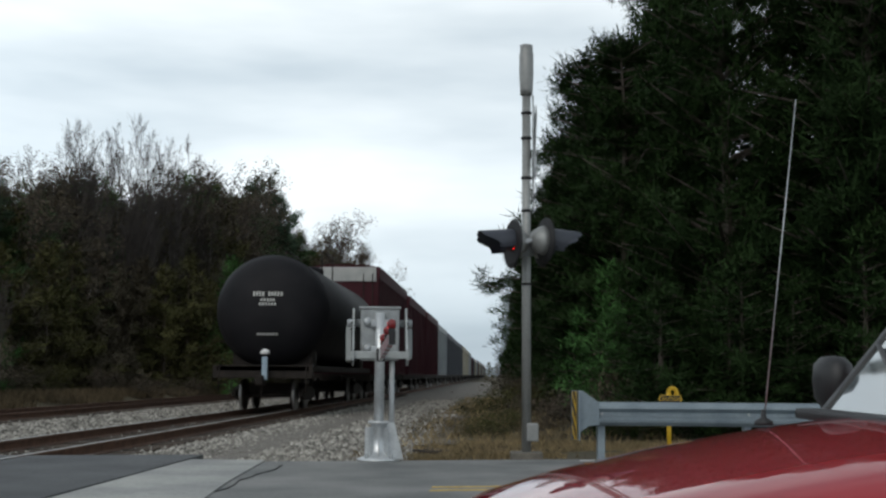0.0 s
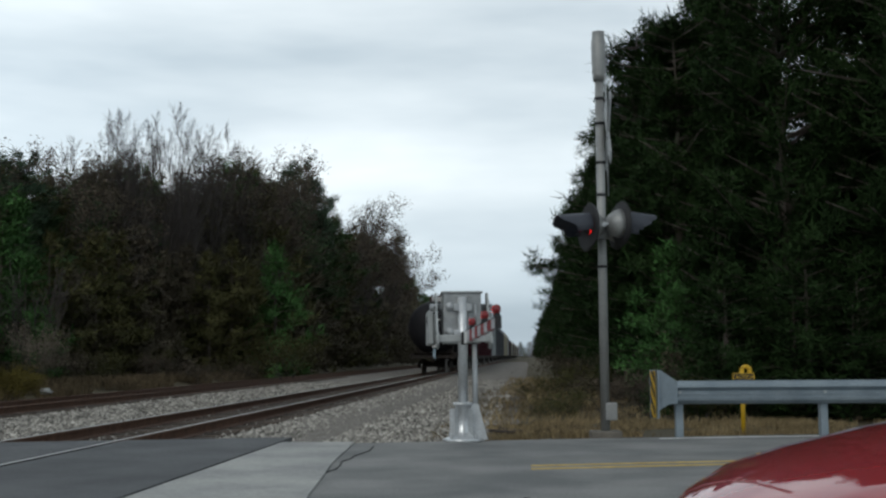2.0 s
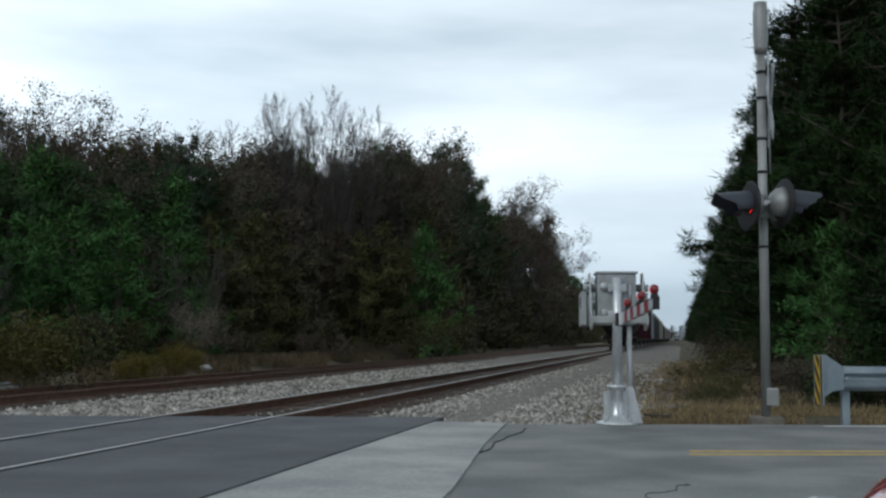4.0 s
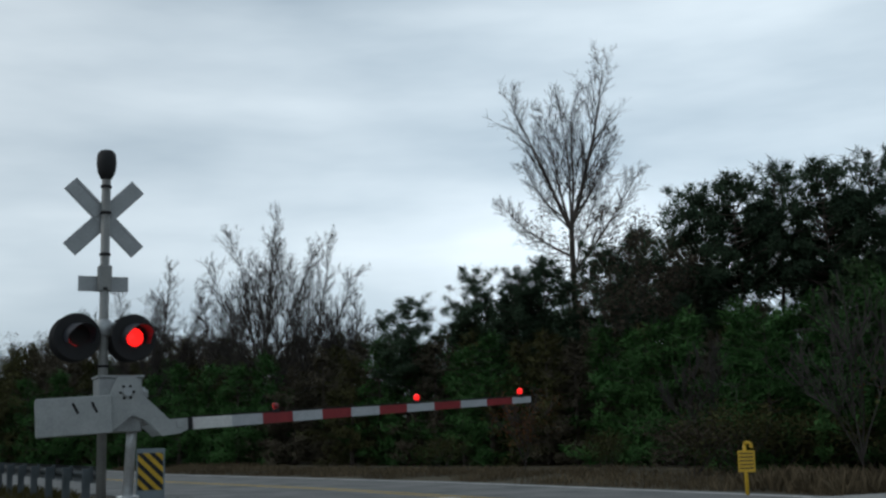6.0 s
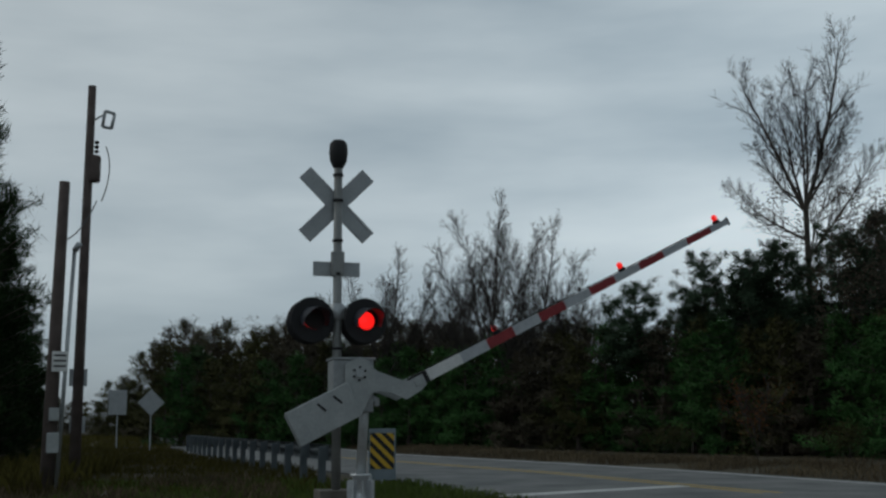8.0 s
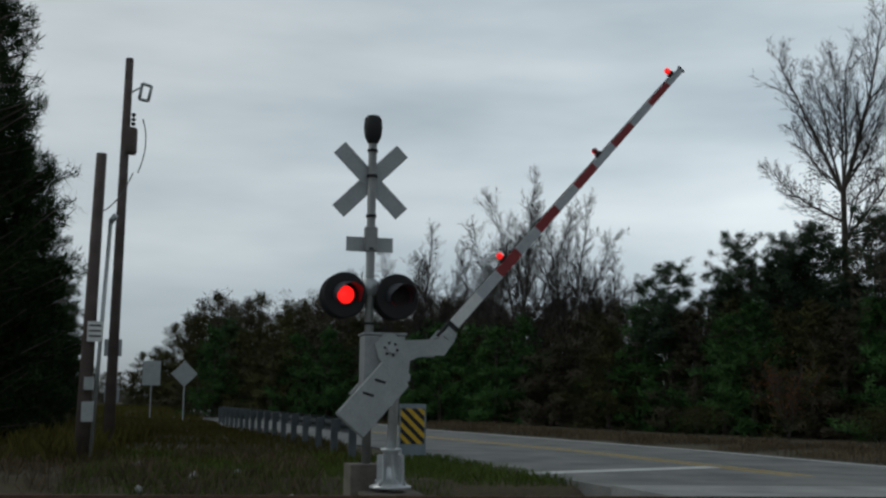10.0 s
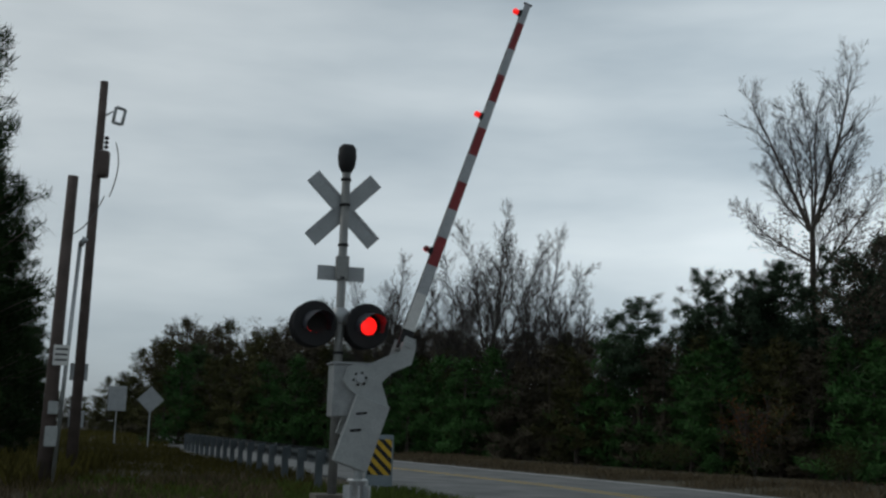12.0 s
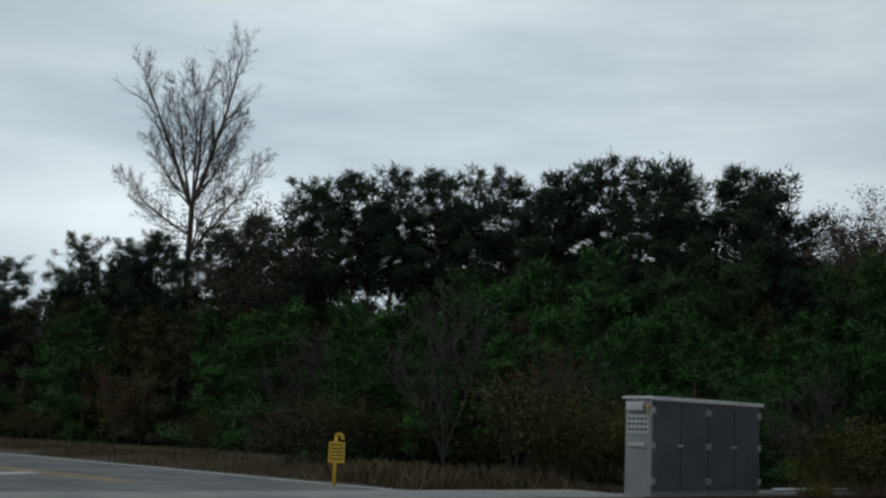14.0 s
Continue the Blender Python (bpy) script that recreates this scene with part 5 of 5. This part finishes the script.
# ---- the red car beside the camera ----
def build_car():
    """A red car that faces the tracks; local x runs to its tail."""
    M_red = mat("red_car_paint", (0.30, 0.012, 0.02), (0.34, 0.016, 0.025), 0.6, metal=0.0, scale=2, bump=0, coat=1.0, spread=0.03)
    M_red.node_tree.nodes["Principled BSDF"].inputs["Specular IOR Level"].default_value = 0.1
    M_trim = mat("black_plastic_trim", (0.012, 0.012, 0.013), (0.022, 0.022, 0.024), 0.5, bump=0.05)
    M_tyre = mat("tyre_rubber", (0.015, 0.015, 0.015), (0.03, 0.03, 0.03), 0.85, bump=0.2)
    glass = mat("tinted_windscreen", (0.10, 0.13, 0.14), (0.13, 0.16, 0.17), 0.04, bump=0, coat=1.0, metal=0.35)
    car = thing("car", "red car with a long hood waiting beside the crossing", "car", pose(0, 3.12, 0))
    prof = [(0.02, 0.50), (0.06, 0.60), (0.15, 0.675), (0.30, 0.745), (0.5, 0.80), (0.75, 0.86), (1.0, 0.91), (1.25, 0.95), (1.42, 0.965)]

    def crown(u, w, h):
        """Hood height across its width: u from -1 to 1."""
        return h - 0.05 * u * u - 0.10 * max(0, abs(u) - 0.86) / 0.14
    bm = bmesh.new()
    us = [-1, -0.96, -0.9, -0.8, -0.6, -0.3, 0, 0.3, 0.6, 0.8, 0.9, 0.96, 1]
    grid = []
    for x, z in prof:
        half = 0.84 - 0.16 * max(0, 0.35 - x) / 0.35
        bow = 0.0
        grid.append([bm.verts.new((x + 0.10 * (u * u) * max(0, 0.5 - x) / 0.5 + bow, u * half, crown(u, half, z) + 0.045)) for u in us])
    for a, b in zip(grid, grid[1:]):
        for i in range(len(us) - 1):
            bm.faces.new((a[i], b[i], b[i + 1], a[i + 1])).smooth = True
    bmesh.ops.recalc_face_normals(bm, faces=bm.faces)
    part("hood", bm, M_red, car, "glossy red hood with a wet sheen")
    # lower body under the hood and behind it
    bm = prism([(0.05, 0.25), (0.0, 0.35), (0.02, 0.5), (0.1, 0.58), (0.5, 0.72), (1.42, 0.86), (1.42, 0.98), (4.3, 0.98), (4.4, 0.9), (4.4, 0.3), (4.3, 0.22)], -0.82, 0.82)
    part("body", bm, M_red, car, "red painted body")
    part("bumper", box((0.16, 1.7, 0.22), (0.02, 0, 0.4), 0.05), M_red, car)
    for s in (-1, 1):
        part("headlight", box((0.12, 0.36, 0.12), (0.06, s * 0.58, 0.56), 0.03), M_lamp_glass, car, "clear headlight")
    # cabin
    bm = prism([(1.3, 0.96), (1.74, 1.5), (1.95, 1.58), (3.3, 1.58), (3.6, 1.45), (3.75, 0.98)], -0.68, 0.68)
    part("cabin", bm, M_red, car, "red roof and pillars")
    th = math.degrees(math.atan2(0.54, 0.44))
    part("windscreen", box((0.66, 1.34, 0.012), (1.505, 0, 1.235), m=pose(0, 0, 0, 0, -th, 0)), glass, car, "sloping windscreen that mirrors the sky")
    part("cowl", box((0.16, 1.5, 0.03), (1.31, 0, 0.985), 0.01), M_trim, car, "black plastic cowl")
    for s in (-1, 1):
        part("pillar", box((0.7, 0.05, 0.03), (1.51, s * 0.68, 1.24), m=pose(0, 0, 0, 0, -th, 0), bevel=0.01), M_trim, car)
        part("side_window", box((1.5, 0.02, 0.36), (2.65, s * 0.685, 1.28), 0.01), glass, car)
        part("mirror", lathe([(0.0, -0.1), (0.05, -0.095), (0.078, -0.06), (0.085, 0.0), (0.078, 0.05), (0.05, 0.075), (0.0, 0.08)], 14, m=pose(1.38, s * 0.87, 1.085) @ Matrix.Diagonal((0.7, 1.1, 0.92, 1))), M_trim, car, "black wing mirror")
        for x in (0.85, 3.5):
            w = part("wheel", lathe([(0.2, -0.1), (0.3, -0.11), (0.32, -0.06), (0.32, 0.06), (0.3, 0.11), (0.2, 0.1)], 24, m=pose(x, s * 0.76, 0.315, 90, 0, 0)), M_tyre, car, "black tyre")
            part("rim", lathe([(0.0, -0.08), (0.2, -0.09), (0.2, 0.09), (0.0, 0.08)], 20, m=pose(x, s * 0.76, 0.315, 90, 0, 0)), M_galv, w)
    for y0, y1 in ((-0.55, 0.1), (0.05, 0.62)):
        part("wiper", tube((1.33, y0, 1.03), (1.44, y1, 1.19), 0.012, 0.008, 8), M_trim, car, "black wiper arm")
    part("antenna_base", lathe([(0.03, 0.0), (0.026, 0.012), (0.009, 0.022), (0.007, 0.045), (0.0, 0.045)], 12, m=pose(1.133, 0.72, 0.95)), M_trim, car)
    part("antenna", tube((1.135, 0.72, 0.97), (1.25, 0.72, 1.93), 0.0026, 0.0016, 8), M_galv, car, "thin upright whip antenna")


M_lamp_glass = mat("headlight_glass", (0.5, 0.52, 0.54), (0.6, 0.62, 0.64), 0.1, bump=0)
build_car()


# ---- the freight train that leaves on the near track ----
TRAIN = []


def dull(*a, **k):
    m = mat(*a, **k)
    m.node_tree.nodes["Principled BSDF"].inputs["Specular IOR Level"].default_value = 0.15
    return m


M_tank = dull("black_tank_paint", (0.008, 0.008, 0.010), (0.018, 0.017, 0.019), 0.6, scale=1.2, bump=0.1)
M_box_red = dull("oxide_red_paint", (0.04, 0.010, 0.015), (0.068, 0.017, 0.022), 0.65, scale=0.8, bump=0.1)
M_box_grey = mat("weathered_pale_paint", (0.25, 0.27, 0.28), (0.4, 0.42, 0.42), 0.65, scale=0.8, bump=0.1)
M_box_dark = mat("dark_grey_paint", (0.05, 0.055, 0.065), (0.09, 0.095, 0.105), 0.65, scale=0.8, bump=0.1)
M_box_tan = mat("tan_paint", (0.32, 0.29, 0.22), (0.45, 0.41, 0.32), 0.65, scale=0.8, bump=0.1)
M_steel = dull("dark_running_gear", (0.018, 0.015, 0.014), (0.04, 0.033, 0.028), 0.7, metal=0.2, scale=3, bump=0.1)
M_wheel = mat("worn_wheel_tread", (0.3, 0.29, 0.28), (0.4, 0.39, 0.38), 0.4, metal=0.7, bump=0.05)


def bogie(car, y):
    b = new("bogie")
    b.parent = car
    tagged(b, "dark cast truck with four wheels")
    b.matrix_basis = pose(0, y, 0)
    for s in (-1, 1):
        part("side_frame", prism([(-1.25, 0.4), (-1.25, 0.56), (-0.4, 0.7), (0.4, 0.7), (1.25, 0.56), (1.25, 0.4), (0.5, 0.28), (-0.5, 0.28)], -0.06, 0.06,
                                 m=Matrix(((0, 1, 0, s * 0.98), (1, 0, 0, 0), (0, 0, 1, 0), (0, 0, 0, 1)))), M_steel, b)
        for a in (-0.88, 0.88):
            w = part("wheel", lathe([(0.0, -0.05), (0.42, -0.06), (0.44, 0.03), (0.46, 0.05), (0.46, 0.07), (0.0, 0.07)], 20, m=pose(s * 0.76, a, 0.44, 0, -90 * s, 0)), M_steel, b)
            part("tread", lathe([(0.425, -0.062), (0.446, 0.02)], 20, m=pose(s * 0.76, a, 0.44, 0, -90 * s, 0)), M_wheel, w, "polished tread")
    for a in (-0.88, 0.88):
        part("axle", tube((-0.76, a, 0.44), (0.76, a, 0.44), 0.08), M_steel, b)
    part("bolster", box((2.0, 0.5, 0.3), (0, 0, 0.62), 0.03), M_steel, b)


def coupler(car, y, s):
    part("coupler", box((0.24, 0.6, 0.28), (0, y + s * 0.25, 0.86), 0.05), M_steel, car)


def tank_car(y):
    car = thing("tank_car", "black railway tank car at the train's tail", "railway car", pose(TRACK_1, y, RAIL_Z), "train")
    r, L, zc = 1.68, 15.2, 2.92
    prof = [(0.0, 0.0), (0.5, 0.04), (0.9, 0.14), (1.25, 0.3), (1.5, 0.5), (r, 0.78), (r, L - 0.78), (1.5, L - 0.5), (1.25, L - 0.3), (0.9, L - 0.14), (0.5, L - 0.04), (0.0, L)]
    t = part("tank", lathe(prof, 48, m=pose(0, 0.5, zc, -90, 0, 0)), M_tank, car, "black cylindrical tank with domed end")
    part("seam", lathe([(r - 0.02, 0.0), (r + 0.012, 0.005), (r + 0.012, 0.05), (r - 0.02, 0.055)], 48, m=pose(0, 1.32, zc, -90, 0, 0)), M_tank, t)
    for zz, n, h in ((3.38, 10, 0.13), (3.2, 5, 0.08), (3.08, 6, 0.08), (2.2, 7, 0.06)):
        for k in range(n):
            if n == 10 and k == 4:
                continue
            x = (k - (n - 1) / 2) * 0.09
            part("lettering_bar", box((0.055, 0.02, h), (x, 0.5 + 0.12 * ((abs(zz - zc)) / 0.9) ** 2 - 0.015 + 0.03 * x * x, zz), m=pose(0, 0, 0, -12 if zz > zc else 15, 0, 0)), M_dirty_white, t, "white stencilled mark")
    part("underframe", box((2.7, 16.0, 0.18), (0, 8.0, 1.2), 0.02), M_steel, car)
    part("end_sill", box((2.9, 0.2, 0.36), (0, 0.1, 1.1), 0.02), M_steel, car)
    part("saddle", box((2.4, 0.9, 0.8), (0, 1.9, 1.5), 0.05), M_steel, car)
    part("saddle", box((2.4, 0.9, 0.8), (0, 14.3, 1.5), 0.05), M_steel, car)
    part("walkway", box((0.8, 3.0, 0.05), (0, 8.1, 4.52)), M_steel, car)
    part("dome", lathe([(0.5, 4.3), (0.5, 4.75), (0.4, 4.85), (0.0, 4.88)], 20, m=pose(0, 8.1, 0)), M_tank, car)
    for x in (-0.9, 0.9):
        for yy in (6.8, 9.4):
            part("handrail", tube((x * 0.7, yy, 4.2), (x * 0.7, yy, 5.3), 0.025, sides=6), M_steel, car)
        part("rail_bar", tube((x * 0.7, 6.8, 5.3), (x * 0.7, 9.4, 5.3), 0.025, sides=6), M_steel, car)
        part("grab_iron", tube((x * 1.4, 0.0, 0.5), (x * 1.4, 0.0, 1.3), 0.02, sides=6), M_steel, car)
    coupler(car, 0, -1)
    d = part("end_device", box((0.16, 0.14, 0.66), (0.12, -0.28, 1.2), 0.03), M_device, car, "pale blue end-of-train device")
    part("beacon", lathe([(0.14, 1.6), (0.14, 1.68), (0.06, 1.74), (0, 1.75)], 12, m=pose(0.12, -0.28, 0)), M_white, d)
    part("hose", tube((0.1, -0.3, 1.0), (0.0, -0.25, 0.35), 0.03, sides=8), M_steel, d)
    bogie(car, 1.95)
    bogie(car, 14.2)
    TRAIN.append((car, y))


def box_car(y, body, top, height, length=16.4, ribs=14):
    car = thing("freight_car", "weathered boxy freight car in the moving train", "railway car", pose(TRACK_1, y, RAIL_Z), "train")
    b = part("body", box((3.1, length - 0.9, height - 1.1), (0, length / 2, 1.05 + (height - 1.1) / 2), 0.03), body, car)
    for i in range(ribs):
        yy = 0.7 + (length - 1.4) * i / (ribs - 1)
        for s in (-1, 1):
            part("rib", box((0.07, 0.1, height - 1.3), (s * 1.57, yy, 1.1 + (height - 1.3) / 2)), body, b)
    part("roof", prism([(-1.6, height - 0.2), (-1.6, height + 0.3), (-0.7, height + 0.4), (0.7, height + 0.4), (1.6, height + 0.3), (1.6, height - 0.2)], 0.42, length - 0.42), top, car, "pale roof edge")
    part("end_panel", box((2.9, 0.03, 0.62), (0, 0.41, height - 0.02), 0.01), M_white_worn, car, "white panel at the top of the end wall")
    part("underframe", box((2.6, length, 0.3), (0, length / 2, 0.92), 0.02), M_steel, car)
    for s in (-1, 1):
        lad = part("ladder", tube((s * 1.3, 0.36, 1.1), (s * 1.3, 0.36, height), 0.02, sides=6), M_steel, car)
        part("ladder_side", tube((s * 0.9, 0.36, 1.1), (s * 0.9, 0.36, height), 0.02, sides=6), M_steel, lad)
        for k in range(8):
            part("rung", tube((s * 0.9, 0.36, 1.2 + 0.38 * k), (s * 1.3, 0.36, 1.2 + 0.38 * k), 0.015, sides=6), M_steel, lad)
    coupler(car, 0, -1)
    bogie(car, 2.0)
    bogie(car, length - 2.0)
    TRAIN.append((car, y))


M_white_worn = mat("worn_white_paint", (0.34, 0.35, 0.34), (0.5, 0.5, 0.48), 0.7, scale=2, bump=0.05)
M_dirty_white = mat("stencil_white", (0.4, 0.4, 0.38), (0.55, 0.55, 0.52), 0.7, bump=0)
M_device = mat("device_blue_grey", (0.25, 0.34, 0.42), (0.35, 0.45, 0.52), 0.5, bump=0.05)
tank_car(34.0)
place = 34.0 + 16.7
for body, top, height in ((M_box_red, M_box_red, 5.4), (M_box_red, M_box_red, 5.3), (M_box_red, M_box_red, 5.3), (M_box_grey, M_box_grey, 5.1), (M_box_dark, M_box_dark, 5.0), (M_box_dark, M_box_dark, 4.9),
                          (M_box_dark, M_box_dark, 4.9), (M_box_tan, M_box_tan, 4.9), (M_box_tan, M_box_tan, 4.8), (M_box_grey, M_box_grey, 4.7), (M_box_red, M_box_red, 4.2), (M_box_dark, M_box_dark, 4.2)) + ((M_box_tan, M_box_tan, 4.2), (M_box_grey, M_box_grey, 4.2), (M_box_red, M_box_red, 4.3)) * 4:
    box_car(place, body, top, height, ribs=14 if place < 160 else 6)
    place += 17.2
# ---- grass and litter ----
def blades(name, label, k, area, height, material, seed, lean=0.25, width=0.0045, clump=0.0):
    """Grass: k blades where area(rng, k) puts them."""
    rng = np.random.default_rng(seed)
    x, y = area(rng, k)
    if clump:
        keep = np.array([noise.noise(Vector((a * clump, b * clump, seed))) > -0.1 for a, b in zip(x, y)])
        x, y = x[keep], y[keep]
    ry = np.array([road_at(max(-299, min(59, a)))[0] for a in x])
    keep = np.abs(y - ry) > HALF_ROAD + np.where(x < -15.5, 0.45, 0.9)
    x, y = x[keep], y[keep]
    z = np.array([max(ground_height(a, b), -0.12 if -15 < a < 0 and b > 13 else -9) for a, b in zip(x, y)])
    n = len(x)
    h = height * rng.uniform(0.4, 1.3, n)
    a = rng.uniform(0, 6.2832, n)
    dx, dy = np.cos(a), np.sin(a)
    w = width * rng.uniform(0.7, 1.5, n)
    lx, ly = rng.normal(0, lean, n) * h, rng.normal(0, lean, n) * h
    p = np.stack([x, y, z], 1)
    side = np.stack([-dy * w, dx * w, 0 * w], 1)
    mid = p + np.stack([lx * 0.35, ly * 0.35, h * 0.6], 1)
    tip = p + np.stack([lx, ly, h], 1)
    q = np.stack([p - side, p + side, mid + side * 0.7, tip], 1)
    ob = quads_object(name, q, material, None, label)
    tagged(ob, category="grass", kind="stuff")


def rect(x0, x1, y0, y1):
    return lambda rng, k: (rng.uniform(x0, x1, k), rng.uniform(y0, y1, k))


def along_road(x0, x1, off0, off1):
    def area(rng, k):
        x = rng.uniform(x0, x1, k)
        r = np.array([road_at(a)[0] for a in x])
        return x, r + rng.uniform(off0, off1, k)
    return area


def build_grass():
    blades("dry_grass", "tan dry grass round the near signal mast", 42000, rect(-1.0, 6.5, 15.3, 20.5), 0.085, M_dry, 1, clump=0.9)
    blades("dry_grass", "tan dry grass along the near wood", 12000, rect(-1.3, 3.6, 19.5, 60), 0.16, M_dry, 2, clump=0.7)
    blades("dry_grass", "matted brown weeds at the edge of the stones", 9000, rect(-1.8, 1.6, 15.6, 40), 0.1, M_dry_brown, 9, lean=0.5, clump=0.6)
    blades("dry_grass", "dry grass at the far wood's edge", 42000, rect(-19.8, -16.4, 13, 75), 0.38, M_dry_brown, 3, clump=0.35)
    blades("dry_grass", "dry brown grass between road and wood", 42000, along_road(-75, -16, 4.1, 8.5), 0.19, M_dry_brown, 4, clump=0.5)
    blades("green_grass", "short green grass beside the far gate", 22000, rect(-24, -15.0, -3.0, 4.2), 0.13, M_green_grass, 5)
    blades("green_grass", "short green verge below the guardrail", 42000, rect(-60, -20, -9.0, 1.6), 0.16, M_olive_grass, 6)
    blades("green_grass", "olive verge far down the road", 24000, rect(-150, -58, -34, -4), 0.3, M_olive_grass, 10, width=0.02)
    blades("dry_grass", "rank brown weeds in front of the poles", 10000, rect(-24, -16.6, -7.5, 0.6), 0.2, M_dry_brown, 7, clump=0.6)
    blades("green_grass", "olive weeds at the foot of the poles", 5000, rect(-30, -18, -9, -3), 0.4, M_olive_grass, 8, clump=0.4)
    rng = random.Random(12)
    for x, y in ((-17.6, -1.2), (-18.2, -0.6), (-16.6, 0.2), (-19.5, -2.2), (-16.9, -1.9)):
        bm = bmesh.new()
        bmesh.ops.create_icosphere(bm, subdivisions=1, radius=0.07)
        for v in bm.verts:
            v.co *= rng.uniform(0.7, 1.3)
        tagged(part("stone", bm, M_concrete, m=pose(x, y, ground_height(x, y) + 0.06)), "pale stone lying in the weeds", "stone", "stones in the weeds")
    bm = bmesh.new()
    bmesh.ops.create_icosphere(bm, subdivisions=2, radius=0.2)
    for v in bm.verts:
        v.co *= rng.uniform(0.8, 1.2)
        v.co.z *= 0.5
    tagged(part("rock", bm, M_concrete, m=pose(-15.2, 35.5, 0.1)), "pale rock at the edge of the far track", "rock")
    # old broken ties lying by the near mast
    for i, (x, y, a) in enumerate(((-0.75, 18.6, 20), (-0.6, 19.0, -15), (-0.5, 20.2, 40), (-0.85, 19.9, 70))):
        tagged(part("broken_tie", box((0.45, 0.13, 0.08), (0, 0, 0.02), 0.02), M_tie, m=pose(x, y, -0.12 if x < 0 else -0.2, 3, 4, a)), "dark broken wooden tie lying in the grass", "timber", "broken ties")


M_dry_brown = leafy("brown_dry_grass", (0.08, 0.062, 0.04), (0.16, 0.125, 0.078))
M_olive_grass = leafy("olive_grass", (0.05, 0.045, 0.012), (0.10, 0.086, 0.024))
build_grass()
# ---- motions ----
def motions():
    # the train runs off at about 20 m/s
    for car, y in TRAIN:
        walk(car, [(t, pose(TRACK_1, y + 20.4 * t, RAIL_Z)) for t in (0, 0.1, 2, 4, 6, 8, 10, 12, 13.9, 14)])
    # the gates rise; angle of the arm over the level
    far = ((0, 0), (5.3, 0), (5.7, 1), (6.0, 2.85), (6.5, 9.3), (7.0, 15.5), (7.5, 21.1), (8.2, 29), (9.2, 40.5), (10.3, 52), (10.5, 54.3), (11.0, 60.2), (11.5, 66), (12.0, 71.8), (12.5, 77), (13.0, 83), (13.5, 87.5), (14.0, 89.2))
    near = ((0, 1), (5.3, 1), (5.7, 2), (6.0, 4), (7, 15), (8.2, 29), (9.2, 40.5), (10.3, 53), (11.5, 66), (12.5, 78), (13.4, 88), (14, 90))
    for arm, rows in zip(GATE_ARMS, (far, near)):
        walk(arm, [(t, pose(0, 0, 1.75, a, 0, 0)) for t, a in rows])

    def flash(lens, spells, turned):
        """Turn a lens so that its lit face shows during the spells only."""
        rows, at = [], 0.0
        state = any(a <= 0 < b for a, b in spells)
        angle = 0.0 if state else 180.0
        rows.append((0.0, angle))
        for t in sorted({e for s in spells for e in s if 0 < e < 13.9}):
            rows += [(t - 1 / 30, angle), (t, angle)]
            for k in (1, 2, 3):
                rows.append((t + k / 30, angle + 60 * k))
            angle += 180
            rows.append((t + 4 / 30, angle))
        rows.append((14.0, angle))
        x, y, z = lens.location
        walk(lens, [(t, pose(x, y, z, 0, 0, a + turned)) for t, a in rows])

    left = [(0.2, 0.85), (1.5, 2.15), (2.8, 3.45), (4.1, 4.75), (5.4 - 0.6, 5.4), (6.05, 6.7), (7.35, 7.85), (8.55, 9.2), (9.85, 10.4), (11.05, 11.7)]
    left[4] = (5.0, 5.4)
    right = [(-1, 0.2), (0.85, 1.5), (2.15, 2.8), (3.45, 4.1), (4.75, 5.0), (5.4, 6.05), (6.7, 7.35), (7.85, 8.55), (9.2, 9.85), (10.4, 11.05), (11.7, 12.15)]
    for key, spells in (("far_left", left), ("far_right", right), ("near", [(20, 21)])):
        for lens in LENSES[key]:
            flash(lens, spells, 0)
    for key, spells in (("first", left), ("second", right), ("tip", [(-1, 12.15)])):
        for n, lens in enumerate(ARM_LIGHTS[key]):
            flash(lens, spells if n == 0 else [(20, 21)], 0 if n == 0 else 90)


motions()
